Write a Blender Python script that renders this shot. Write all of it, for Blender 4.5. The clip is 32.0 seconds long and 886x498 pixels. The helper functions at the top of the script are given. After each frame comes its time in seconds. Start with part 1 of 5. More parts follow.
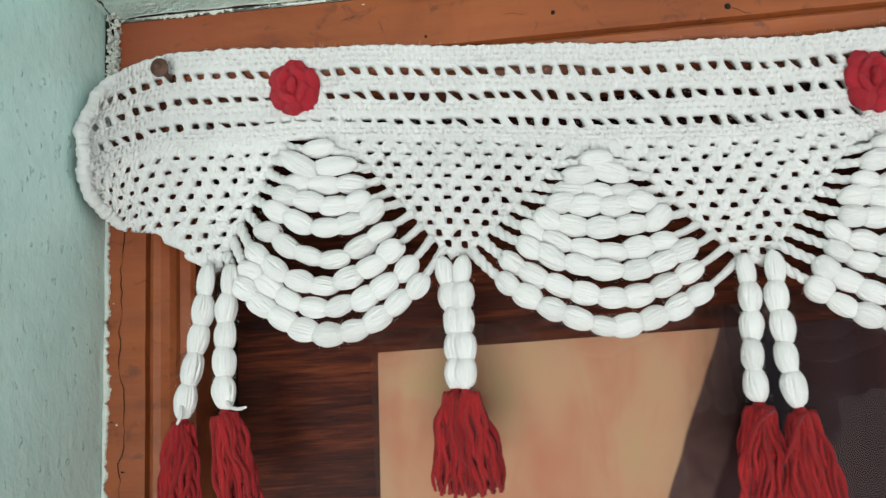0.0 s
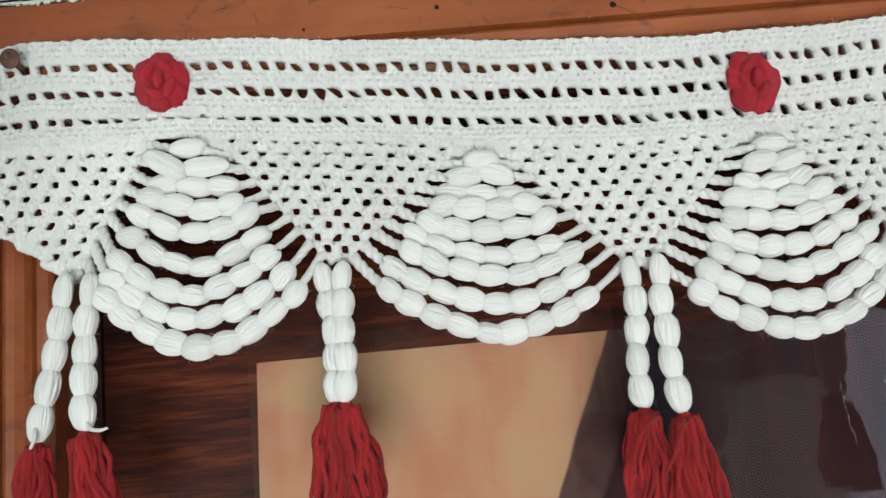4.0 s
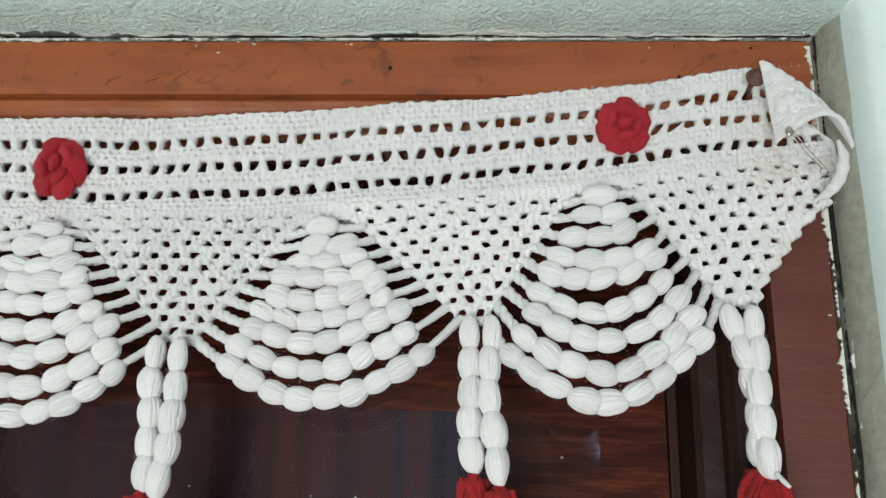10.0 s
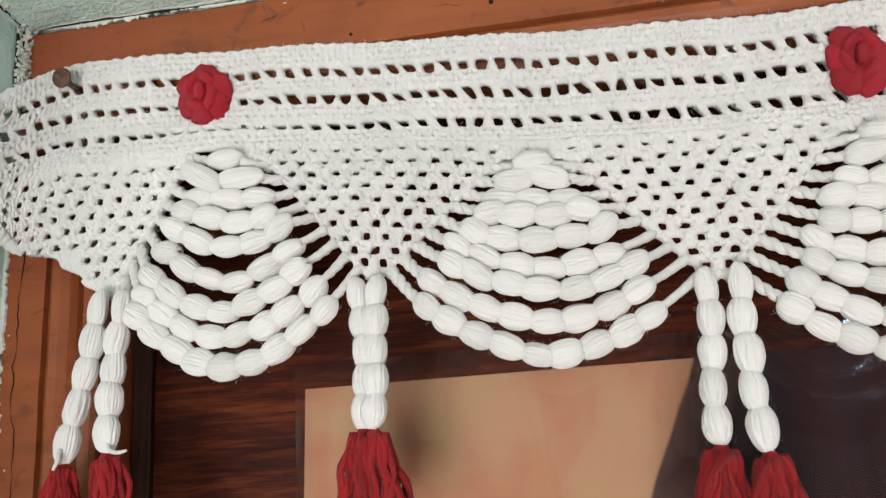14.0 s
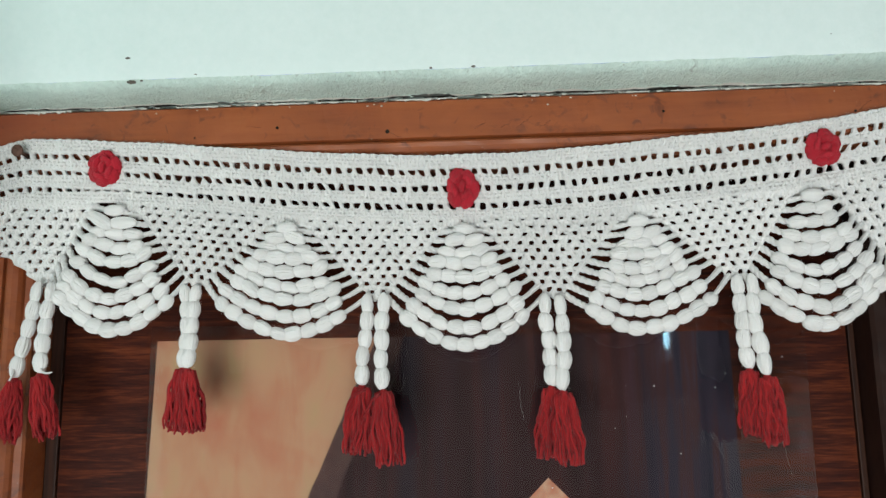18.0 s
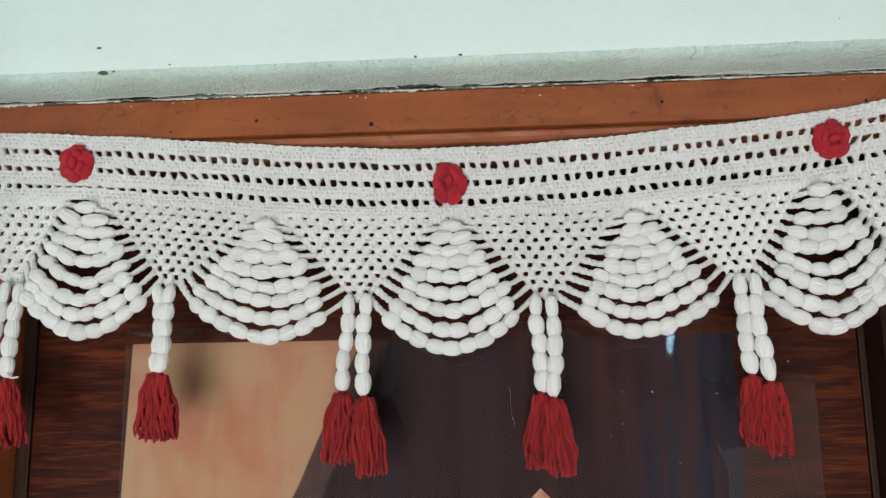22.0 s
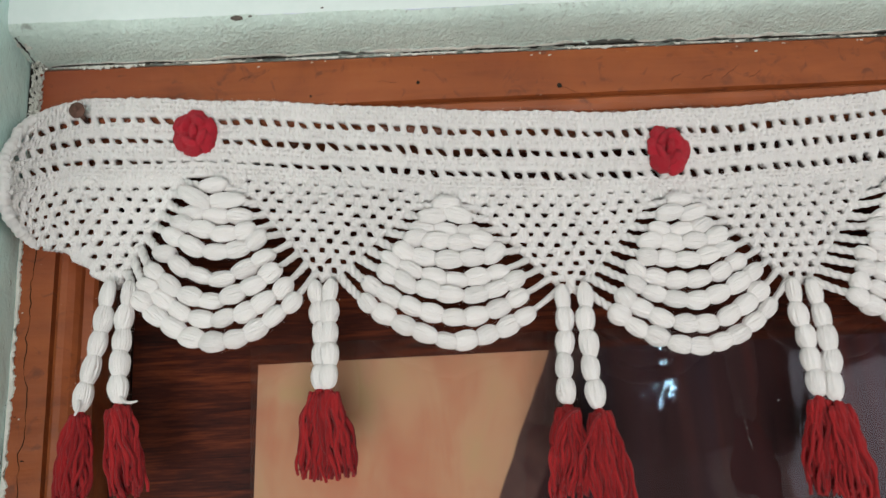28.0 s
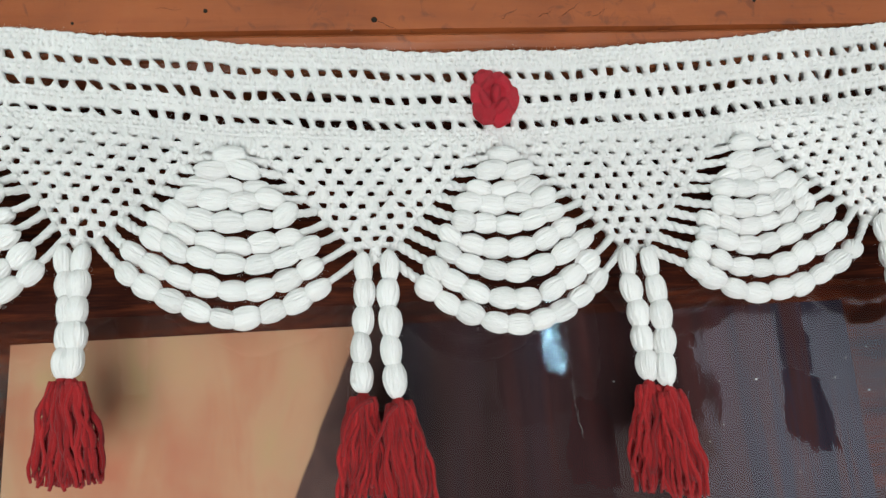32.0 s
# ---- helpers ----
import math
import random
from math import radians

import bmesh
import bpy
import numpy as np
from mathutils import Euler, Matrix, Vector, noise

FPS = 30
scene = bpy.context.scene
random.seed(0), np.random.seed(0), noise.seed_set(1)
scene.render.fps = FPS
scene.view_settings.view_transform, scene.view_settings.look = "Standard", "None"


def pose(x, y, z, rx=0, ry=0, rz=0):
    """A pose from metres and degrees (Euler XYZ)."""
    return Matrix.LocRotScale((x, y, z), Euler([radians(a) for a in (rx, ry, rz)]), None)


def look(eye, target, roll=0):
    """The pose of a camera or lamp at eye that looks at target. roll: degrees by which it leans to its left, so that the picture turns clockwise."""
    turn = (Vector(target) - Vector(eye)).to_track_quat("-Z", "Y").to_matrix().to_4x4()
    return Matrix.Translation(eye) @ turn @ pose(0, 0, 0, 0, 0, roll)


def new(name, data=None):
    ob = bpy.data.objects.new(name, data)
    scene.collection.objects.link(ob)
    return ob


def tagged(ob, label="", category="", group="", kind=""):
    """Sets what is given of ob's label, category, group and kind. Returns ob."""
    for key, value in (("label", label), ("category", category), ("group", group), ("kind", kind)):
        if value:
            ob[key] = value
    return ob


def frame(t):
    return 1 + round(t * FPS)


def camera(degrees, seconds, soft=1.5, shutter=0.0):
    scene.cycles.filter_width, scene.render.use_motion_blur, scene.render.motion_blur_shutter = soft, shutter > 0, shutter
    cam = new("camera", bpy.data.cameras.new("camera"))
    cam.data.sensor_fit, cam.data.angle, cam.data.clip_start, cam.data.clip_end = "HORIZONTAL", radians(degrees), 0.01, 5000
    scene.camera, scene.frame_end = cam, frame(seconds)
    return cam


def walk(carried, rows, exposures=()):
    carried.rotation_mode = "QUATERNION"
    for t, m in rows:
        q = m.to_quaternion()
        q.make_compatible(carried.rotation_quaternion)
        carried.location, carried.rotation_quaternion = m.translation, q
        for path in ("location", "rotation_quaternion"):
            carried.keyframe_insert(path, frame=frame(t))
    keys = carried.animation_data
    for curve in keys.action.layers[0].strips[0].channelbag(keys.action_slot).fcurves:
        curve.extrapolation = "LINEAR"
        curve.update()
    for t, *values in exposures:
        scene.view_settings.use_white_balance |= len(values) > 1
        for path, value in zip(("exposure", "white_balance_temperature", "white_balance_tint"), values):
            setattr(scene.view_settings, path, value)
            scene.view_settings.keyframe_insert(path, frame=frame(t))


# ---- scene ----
cam = camera(53.4, 32.0, soft=1.4, shutter=0.35)
PATH = [
    (0, (-0.21, -0.53, 1.764), (-0.35, 1.422, 2.178), -3.8),
    (0.5, (-0.236, -0.506, 1.776), (-0.332, 1.45, 2.181), -5.2),
    (1, (-0.235, -0.481, 1.778), (-0.278, 1.483, 2.153), -5.6),
    (1.5, (-0.237, -0.485, 1.781), (-0.258, 1.482, 2.146), -5.5),
    (2, (-0.23, -0.498, 1.778), (-0.253, 1.469, 2.135), -5.5),
    (2.5, (-0.218, -0.507, 1.776), (-0.237, 1.46, 2.138), -5.5),
    (4.5, (-0.17, -0.511, 1.774), (-0.079, 1.447, 2.176), -5.4),
    (5, (-0.114, -0.521, 1.759), (-0.011, 1.426, 2.205), -5.0),
    (5.5, (-0.071, -0.531, 1.754), (0.088, 1.414, 2.193), -3.5),
    (6, (-0.033, -0.48, 1.74), (0.223, 1.443, 2.229), -1.8),
    (6.5, (0.003, -0.423, 1.745), (0.314, 1.47, 2.311), -0.3),
    (7, (0.068, -0.43, 1.752), (0.252, 1.47, 2.349), 0.5),
    (7.5, (0.179, -0.449, 1.752), (0.233, 1.452, 2.369), 2.0),
    (8, (0.239, -0.468, 1.748), (0.242, 1.44, 2.347), 2.7),
    (8.5, (0.249, -0.467, 1.751), (0.247, 1.445, 2.336), 2.6),
    (9, (0.265, -0.474, 1.754), (0.243, 1.441, 2.332), 2.5),
    (9.5, (0.271, -0.486, 1.758), (0.234, 1.43, 2.332), 2.1),
    (10, (0.27, -0.502, 1.759), (0.19, 1.412, 2.335), 1.2),
    (10.5, (0.273, -0.517, 1.758), (0.158, 1.394, 2.336), 1.1),
    (11, (0.264, -0.518, 1.748), (0.141, 1.389, 2.339), 1.0),
    (11.5, (0.19, -0.486, 1.747), (0.039, 1.425, 2.317), 0.6),
    (12, (0.095, -0.445, 1.762), (-0.09, 1.462, 2.337), -0.5),
    (12.5, (0.0, -0.438, 1.759), (-0.204, 1.473, 2.313), -2.4),
    (13, (-0.07, -0.45, 1.763), (-0.33, 1.466, 2.273), -3.3),
    (13.5, (-0.119, -0.451, 1.763), (-0.411, 1.46, 2.277), -3.6),
    (15.5, (-0.143, -0.446, 1.738), (-0.464, 1.449, 2.291), -3.0),
    (16, (-0.031, -0.525, 1.734), (-0.369, 1.372, 2.269), -1.3),
    (16.5, (0.037, -0.648, 1.722), (-0.204, 1.286, 2.173), -1.2),
    (17, (0.053, -0.732, 1.738), (-0.11, 1.228, 2.098), -0.8),
    (17.5, (0.047, -0.786, 1.743), (-0.075, 1.178, 2.099), -0.6),
    (18, (0.041, -0.829, 1.746), (-0.065, 1.135, 2.109), -0.9),
    (18.5, (0.036, -0.853, 1.748), (-0.07, 1.11, 2.116), -0.9),
    (19, (0.04, -0.845, 1.748), (-0.074, 1.118, 2.112), -0.9),
    (19.5, (0.043, -0.835, 1.749), (-0.071, 1.128, 2.117), -0.8),
    (20, (0.054, -0.804, 1.745), (-0.066, 1.158, 2.111), -0.7),
    (20.5, (0.06, -0.784, 1.745), (-0.063, 1.18, 2.102), -0.8),
    (21, (0.067, -0.774, 1.744), (-0.059, 1.19, 2.103), -0.7),
    (21.5, (0.066, -0.78, 1.753), (-0.07, 1.185, 2.102), -0.7),
    (22, (0.063, -0.786, 1.752), (-0.072, 1.176, 2.115), -0.8),
    (22.5, (0.066, -0.791, 1.756), (-0.074, 1.171, 2.114), -0.8),
    (23, (0.072, -0.78, 1.751), (-0.065, 1.181, 2.117), -0.9),
    (23.5, (0.083, -0.779, 1.75), (-0.04, 1.179, 2.137), -1.2),
    (24, (0.088, -0.78, 1.749), (-0.034, 1.178, 2.14), -1.3),
    (24.5, (0.085, -0.758, 1.743), (-0.084, 1.183, 2.195), -2.3),
    (25, (0.089, -0.738, 1.74), (-0.227, 1.181, 2.208), -2.8),
    (25.5, (0.079, -0.72, 1.73), (-0.346, 1.18, 2.187), -2.8),
    (27.5, (-0.147, -0.643, 1.72), (-0.12, 1.278, 2.275), -4.1),
    (28, (-0.176, -0.623, 1.715), (-0.111, 1.301, 2.258), -3.3),
    (28.5, (-0.197, -0.582, 1.708), (-0.128, 1.348, 2.226), -2.9),
    (29, (-0.189, -0.575, 1.715), (-0.13, 1.367, 2.19), -2.5),
    (29.5, (-0.137, -0.572, 1.737), (-0.085, 1.375, 2.19), -2.4),
    (30, (-0.12, -0.57, 1.741), (-0.075, 1.385, 2.161), -1.7),
    (30.5, (-0.126, -0.539, 1.733), (-0.018, 1.419, 2.126), -1.4),
    (31, (-0.112, -0.534, 1.743), (0.097, 1.42, 2.112), -3.1),
    (31.5, (-0.101, -0.54, 1.74), (0.148, 1.399, 2.159), -4.1),
    (32, (-0.093, -0.541, 1.739), (0.161, 1.395, 2.17), -4.2),
]
walk(cam, [(t, look(eye, target, roll)) for t, eye, target, roll in PATH],
     [(0, 0.06, 6450, 9), (2, 0.03, 6500, 9), (5, 0.03, 6450, 10), (6, 0.10, 6300, 10), (8, -0.01, 6400, 8), (10, -0.05, 6450, 9), (11, -0.12, 6600, 11), (12, -0.15, 7000, 20), (13, -0.06, 6950, 19),
      (16, 0.06, 6600, 12), (17, 0.01, 6500, 11), (18, -0.14, 6450, 9), (19, -0.27, 6450, 9), (20, -0.31, 6500, 10), (21, -0.20, 6600, 12), (23, -0.24, 6600, 13), (24, -0.31, 6500, 11), (25, -0.25, 6600, 12),
      (28, -0.20, 6800, 17), (29, 0.16, 6750, 14), (30, 0.12, 6600, 12), (31, 0.18, 6400, 10), (32, 0.10, 6400, 10)])


# ---- world and light ----
world = bpy.data.worlds.new("sky")
scene.world = world
world.use_nodes = True
wn = world.node_tree.nodes
sky = wn.new("ShaderNodeTexSky")
sky.sky_type = "NISHITA"
sky.sun_disc = False
sky.sun_elevation = radians(50)
sky.sun_rotation = radians(-14)
wn["Background"].inputs["Strength"].default_value = 0.10
world.node_tree.links.new(sky.outputs[0], wn["Background"].inputs["Color"])

sun = new("sun", bpy.data.lights.new("sun", "SUN"))
sun.data.energy = 5.0
sun.data.angle = radians(3)
sun.data.color = (1.0, 0.95, 0.88)
sun.matrix_world = look((-4, 8, 17), (0, -8, 0))


def opening_lamp(name, eye, target, width, height, watts, colour):
    lamp = new(name, bpy.data.lights.new(name, "AREA"))
    lamp.data.shape, lamp.data.size, lamp.data.size_y = "RECTANGLE", width, height
    lamp.data.energy, lamp.data.color = watts, colour
    lamp.matrix_world = look(eye, target)
    return lamp


# daylight through the low wide opening opposite the door, and through the small high window
opening_lamp("opening_daylight", (-0.28, -2.62, 0.72), (0.0, 0.0, 1.9), 1.4, 1.10, 70, (0.94, 1.0, 0.985))
opening_lamp("window_daylight", (0.74, -2.80, 2.18), (0.40, 0.0, 1.88), 0.08, 0.30, 3.8, (0.45, 0.76, 1.0))


# ---- materials ----
class Nodes:
    """Short hand for a node tree."""

    def __init__(self, name):
        self.mat = bpy.data.materials.new(name)
        self.mat.use_nodes = True
        self.tree = self.mat.node_tree
        self.out = self.tree.nodes["Principled BSDF"]
        self.end = self.tree.nodes["Material Output"]
        self.coords = self.tree.nodes.new("ShaderNodeTexCoord").outputs["Object"]

    def put(self, kind, **inputs):
        n = self.tree.nodes.new("ShaderNode" + kind)
        for key, value in inputs.items():
            self.link(value, n.inputs[key.replace("_", " ")])
        return n

    def link(self, value, socket):
        if isinstance(value, bpy.types.NodeSocket):
            self.tree.links.new(value, socket)
        else:
            socket.default_value = value

    def scaled(self, sx, sy, sz, turn=(0, 0, 0), source=None):
        m = self.tree.nodes.new("ShaderNodeMapping")
        self.link(source or self.coords, m.inputs["Vector"])
        m.inputs["Scale"].default_value = (sx, sy, sz)
        m.inputs["Rotation"].default_value = turn
        return m.outputs[0]

    def noise(self, scale, detail=4.0, vector=None, rough=0.55, warp=0.0):
        n = self.put("TexNoise", Vector=vector or self.coords, Scale=scale, Detail=detail, Roughness=rough, Distortion=warp)
        return n.outputs["Fac"]

    def ramp(self, fac, *stops):
        r = self.tree.nodes.new("ShaderNodeValToRGB")
        self.link(fac, r.inputs["Fac"])
        e = r.color_ramp.elements
        while len(e) < len(stops):
            e.new(0.5)
        for el, (p, c) in zip(e, stops):
            el.position, el.color = p, (*c, 1) if isinstance(c, tuple) else (c, c, c, 1)
        return r.outputs[0]

    def mix(self, fac, a, b, kind="MIX"):
        m = self.tree.nodes.new("ShaderNodeMix")
        m.data_type, m.blend_type = "RGBA", kind
        self.link(fac, m.inputs[0])
        self.link(a if isinstance(a, bpy.types.NodeSocket) else (*a, 1), m.inputs[6])
        self.link(b if isinstance(b, bpy.types.NodeSocket) else (*b, 1), m.inputs[7])
        return m.outputs[2]

    def math(self, op, a, b=0.0, clamp=False):
        m = self.tree.nodes.new("ShaderNodeMath")
        m.operation, m.use_clamp = op, clamp
        self.link(a, m.inputs[0])
        self.link(b, m.inputs[1])
        return m.outputs[0]

    def bump(self, height, strength, distance, below=None):
        b = self.put("Bump", Height=height, Strength=strength, Distance=distance)
        if below:
            self.link(below, b.inputs["Normal"])
        return b.outputs[0]

    def finish(self, colour, rough, normal=None, **more):
        self.link(colour if isinstance(colour, bpy.types.NodeSocket) else (*colour, 1), self.out.inputs["Base Color"])
        self.link(rough, self.out.inputs["Roughness"])
        if normal:
            self.link(normal, self.out.inputs["Normal"])
        for key, value in more.items():
            self.link(value, self.out.inputs[key.replace("_", " ")])
        return self.mat

    def random(self):
        return self.tree.nodes.new("ShaderNodeObjectInfo").outputs["Random"]

    def island(self):
        return self.tree.nodes.new("ShaderNodeNewGeometry").outputs["Random Per Island"]


def yarn(name, low, high, per_object, soil=None):
    n = Nodes(name)
    grain = n.noise(900, 3)
    tone = n.math("ADD", n.math("MULTIPLY", n.noise(45, 3), 0.6), n.math("MULTIPLY", n.random() if per_object else n.island(), 0.4))
    colour = n.ramp(tone, (0.25, low), (0.7, high))
    if soil:
        xyz = n.tree.nodes.new("ShaderNodeSeparateXYZ")
        n.link(n.coords, xyz.inputs[0])
        patch = n.math("MULTIPLY", n.math("SUBTRACT", xyz.outputs["X"], 0.425), 45.0, True)
        colour = n.mix(n.math("MULTIPLY", patch, n.ramp(n.noise(40, 4, warp=0.6), (0.40, 0.0), (0.66, 0.55))), colour, soil)
    fibre = n.noise(1.0, 2, n.scaled(700, 700, 2600))
    normal = n.bump(n.math("ADD", n.math("MULTIPLY", fibre, 0.6), n.math("MULTIPLY", grain, 0.6)), 0.8, 0.0014)
    soft = 0.25 if high[1] > 0.5 else 0.0
    return n.finish(colour, 0.92, normal, Subsurface_Weight=soft, Subsurface_Radius=(0.0009, 0.00085, 0.0008), Subsurface_Scale=1.0, Sheen_Weight=0.08, Sheen_Roughness=0.6, Specular_IOR_Level=0.15)


WHITE_YARN = yarn("white_yarn", (0.72, 0.698, 0.680), (0.84, 0.814, 0.793), False, (0.58, 0.47, 0.34))

CLEAN_YARN = yarn("clean_white_yarn", (0.72, 0.698, 0.680), (0.84, 0.814, 0.793), False)


def puff_yarn():
    n = Nodes("white_puff_yarn")
    strand = n.noise(1.0, 3, n.scaled(2.6, 15, 15), 0.6, 0.5)
    fine = n.noise(1.0, 2, n.scaled(14, 60, 60), 0.6, 0.5)
    tone = n.math("ADD", n.math("MULTIPLY", strand, 0.6), n.math("MULTIPLY", n.random(), 0.4))
    colour = n.ramp(tone, (0.20, (0.70, 0.678, 0.661)), (0.50, (0.82, 0.794, 0.774)))
    normal = n.bump(n.math("ADD", strand, n.math("MULTIPLY", fine, 0.9)), 0.48, 0.0012)
    return n.finish(colour, 0.92, normal, Subsurface_Weight=0.25, Subsurface_Radius=(0.0009, 0.00085, 0.0008), Subsurface_Scale=1.0, Sheen_Weight=0.08, Specular_IOR_Level=0.15)


WHITE_PUFF = puff_yarn()
RED_YARN = yarn("red_yarn", (0.18, 0.006, 0.008), (0.37, 0.014, 0.016), False)
RED_PETAL = yarn("red_petal_yarn", (0.48, 0.012, 0.026), (0.64, 0.019, 0.040), True)


def plain(name, colour, rough, metal=0.0, scale=300.0):
    n = Nodes(name)
    dark = tuple(0.6 * c for c in colour)
    tone = n.ramp(n.noise(scale, 4), (0.3, dark), (0.7, colour))
    return n.finish(tone, rough, n.bump(n.noise(scale * 2, 3), 0.3, 0.0006), Metallic=metal, Specular_IOR_Level=0.5 if metal else 0.15)


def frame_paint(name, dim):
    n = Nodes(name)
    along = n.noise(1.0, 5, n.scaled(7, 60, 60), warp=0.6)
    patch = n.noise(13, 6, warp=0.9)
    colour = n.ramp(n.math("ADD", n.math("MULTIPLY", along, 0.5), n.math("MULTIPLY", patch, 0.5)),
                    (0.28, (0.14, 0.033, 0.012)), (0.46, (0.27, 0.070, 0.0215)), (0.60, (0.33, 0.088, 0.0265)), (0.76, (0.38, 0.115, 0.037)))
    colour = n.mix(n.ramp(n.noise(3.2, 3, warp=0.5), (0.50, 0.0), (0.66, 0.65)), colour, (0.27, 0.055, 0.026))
    # dim below 1 puts weaker light into the colour
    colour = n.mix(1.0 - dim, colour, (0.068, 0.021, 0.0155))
    worn = n.ramp(n.noise(60, 6, warp=1.2), (0.58, 0.0), (0.70, 0.7))
    colour = n.mix(worn, colour, (0.12, 0.036, 0.020))
    specks = n.ramp(n.noise(230, 3), (0.74, 0.0), (0.78, 0.85))
    colour = n.mix(specks, colour, (0.62, 0.55, 0.45))
    height = n.math("ADD", n.math("MULTIPLY", n.noise(1.0, 4, n.scaled(20, 240, 240)), 0.7), n.math("MULTIPLY", n.noise(120, 4), 0.5))
    rough = n.ramp(n.noise(35, 4), (0.3, 0.30), (0.7, 0.50))
    return n.finish(colour, rough, n.bump(height, 0.30, 0.0016), Specular_IOR_Level=0.45)


def door_wood():
    n = Nodes("varnished_dark_red_wood")
    flow = n.scaled(11.0, 40, 150)
    grain = n.noise(1.0, 6, flow, 0.62, 0.9)
    fine = n.noise(1.0, 4, n.scaled(48, 60, 620), 0.65)
    broad = n.noise(1.0, 3, n.scaled(2.2, 10, 14), warp=0.6)
    tone = n.math("ADD", n.math("ADD", n.math("MULTIPLY", grain, 0.45), n.math("MULTIPLY", fine, 0.28)), n.math("MULTIPLY", broad, 0.27))
    colour = n.ramp(tone, (0.38, (0.015, 0.0036, 0.0025)), (0.48, (0.044, 0.0085, 0.0038)), (0.56, (0.095, 0.019, 0.0065)), (0.68, (0.175, 0.044, 0.014)))
    return n.finish(colour, 0.42, n.bump(n.math("ADD", grain, fine), 0.12, 0.0008), Specular_IOR_Level=0.12)


def stile_wood():
    n = Nodes("dark_stile_wood")
    grain = n.noise(1.0, 5, n.scaled(220, 60, 6), 0.6, 0.5)
    colour = n.ramp(grain, (0.3, (0.016, 0.007, 0.005)), (0.7, (0.050, 0.018, 0.010)))
    return n.finish(colour, 0.5, n.bump(grain, 0.2, 0.0008), Specular_IOR_Level=0.15)


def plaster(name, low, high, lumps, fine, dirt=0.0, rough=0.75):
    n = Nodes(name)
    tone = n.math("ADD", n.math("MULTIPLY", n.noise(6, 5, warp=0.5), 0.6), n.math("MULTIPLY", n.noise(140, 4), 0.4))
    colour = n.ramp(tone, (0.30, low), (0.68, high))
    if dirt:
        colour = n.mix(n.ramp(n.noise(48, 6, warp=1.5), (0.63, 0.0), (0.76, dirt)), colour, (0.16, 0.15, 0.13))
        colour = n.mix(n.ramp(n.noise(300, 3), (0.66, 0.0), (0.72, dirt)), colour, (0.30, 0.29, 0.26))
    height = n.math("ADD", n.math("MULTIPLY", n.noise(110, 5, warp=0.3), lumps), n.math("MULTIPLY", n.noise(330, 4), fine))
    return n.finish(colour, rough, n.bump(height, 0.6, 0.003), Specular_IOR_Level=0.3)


def brushed_wall():
    n = Nodes("pale_green_wall_paint")
    tone = n.math("ADD", n.math("MULTIPLY", n.noise(7, 5, warp=0.5), 0.6), n.math("MULTIPLY", n.noise(120, 4), 0.4))
    colour = n.ramp(tone, (0.30, (0.53, 0.775, 0.735)), (0.68, (0.69, 0.90, 0.85)))
    colour = n.mix(n.ramp(n.noise(90, 5, warp=1.2), (0.70, 0.0), (0.80, 0.35)), colour, (0.42, 0.50, 0.45))
    runs = n.noise(1.0, 4, n.scaled(85, 85, 62), 0.55, 0.3)
    blobs = n.ramp(n.noise(1.0, 2, n.scaled(170, 170, 120)), (0.66, 0.0), (0.73, 1.0))
    height = n.math("ADD", n.math("MULTIPLY", runs, 0.55), n.math("ADD", n.math("MULTIPLY", blobs, 0.75), n.math("MULTIPLY", n.noise(400, 3), 0.16)))
    return n.finish(colour, 0.27, n.bump(height, 0.7, 0.0035), Specular_IOR_Level=0.5)


FRAME_PAINT = frame_paint("orange_brown_enamel_on_wood", 1.0)
# right jamb: same enamel, duller, with the weaker light there darkened in
SHADED_PAINT = frame_paint("shaded_enamel_on_wood", 0.20)
# dark brown; deepened further to shade the right jamb's moulding
DARK_BROWN_WOOD = plain("dark_brown_wood", (0.026, 0.010, 0.0065), 0.45, 0.0, 60.0)
DOOR_WOOD = door_wood()
STILE_WOOD = stile_wood()
GREEN_WALL = brushed_wall()
WHITE_WALL = plaster("white_wall_paint", (0.66, 0.76, 0.73), (0.73, 0.81, 0.785), 0.12, 0.12, 0.0, 0.7)
GREY_PLASTER = plaster("grey_soffit_plaster", (0.49, 0.60, 0.545), (0.70, 0.825, 0.755), 0.25, 2.0, 0.6)
# one unseen wall in four tones: its brightness in the film is painted in
UNSEEN_WALL_MID = plaster("unseen_wall_mid", (0.24, 0.20, 0.195), (0.31, 0.26, 0.25), 0.2, 0.3)
UNSEEN_WALL_DIM = plaster("unseen_wall_dim", (0.16, 0.15, 0.165), (0.20, 0.19, 0.205), 0.2, 0.3)
UNSEEN_WALL_LIT = plaster("unseen_wall_lit", (0.62, 0.56, 0.58), (0.72, 0.66, 0.68), 0.2, 0.3)
UNSEEN_WALL_DARK = plaster("unseen_wall_dark", (0.055, 0.046, 0.043), (0.085, 0.070, 0.065), 0.2, 0.3)
REFLECTED_BLUE = plaster("reflected_blue_wall", (0.58, 0.65, 0.80), (0.70, 0.75, 0.87), 0.2, 0.3)
CEILING_PAINT = plaster("white_ceiling_paint", (0.74, 0.76, 0.74), (0.82, 0.83, 0.81), 0.2, 0.2)
CHIPPED_PAINT = plaster("chipped_white_paint", (0.55, 0.56, 0.50), (0.76, 0.75, 0.68), 0.5, 0.9, 0.4)
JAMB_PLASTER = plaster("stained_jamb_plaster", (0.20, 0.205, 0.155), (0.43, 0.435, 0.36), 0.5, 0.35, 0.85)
FLOOR_STONE = plaster("grey_floor_stone", (0.22, 0.21, 0.19), (0.32, 0.30, 0.27), 0.1, 0.3, 0.2, 0.5)


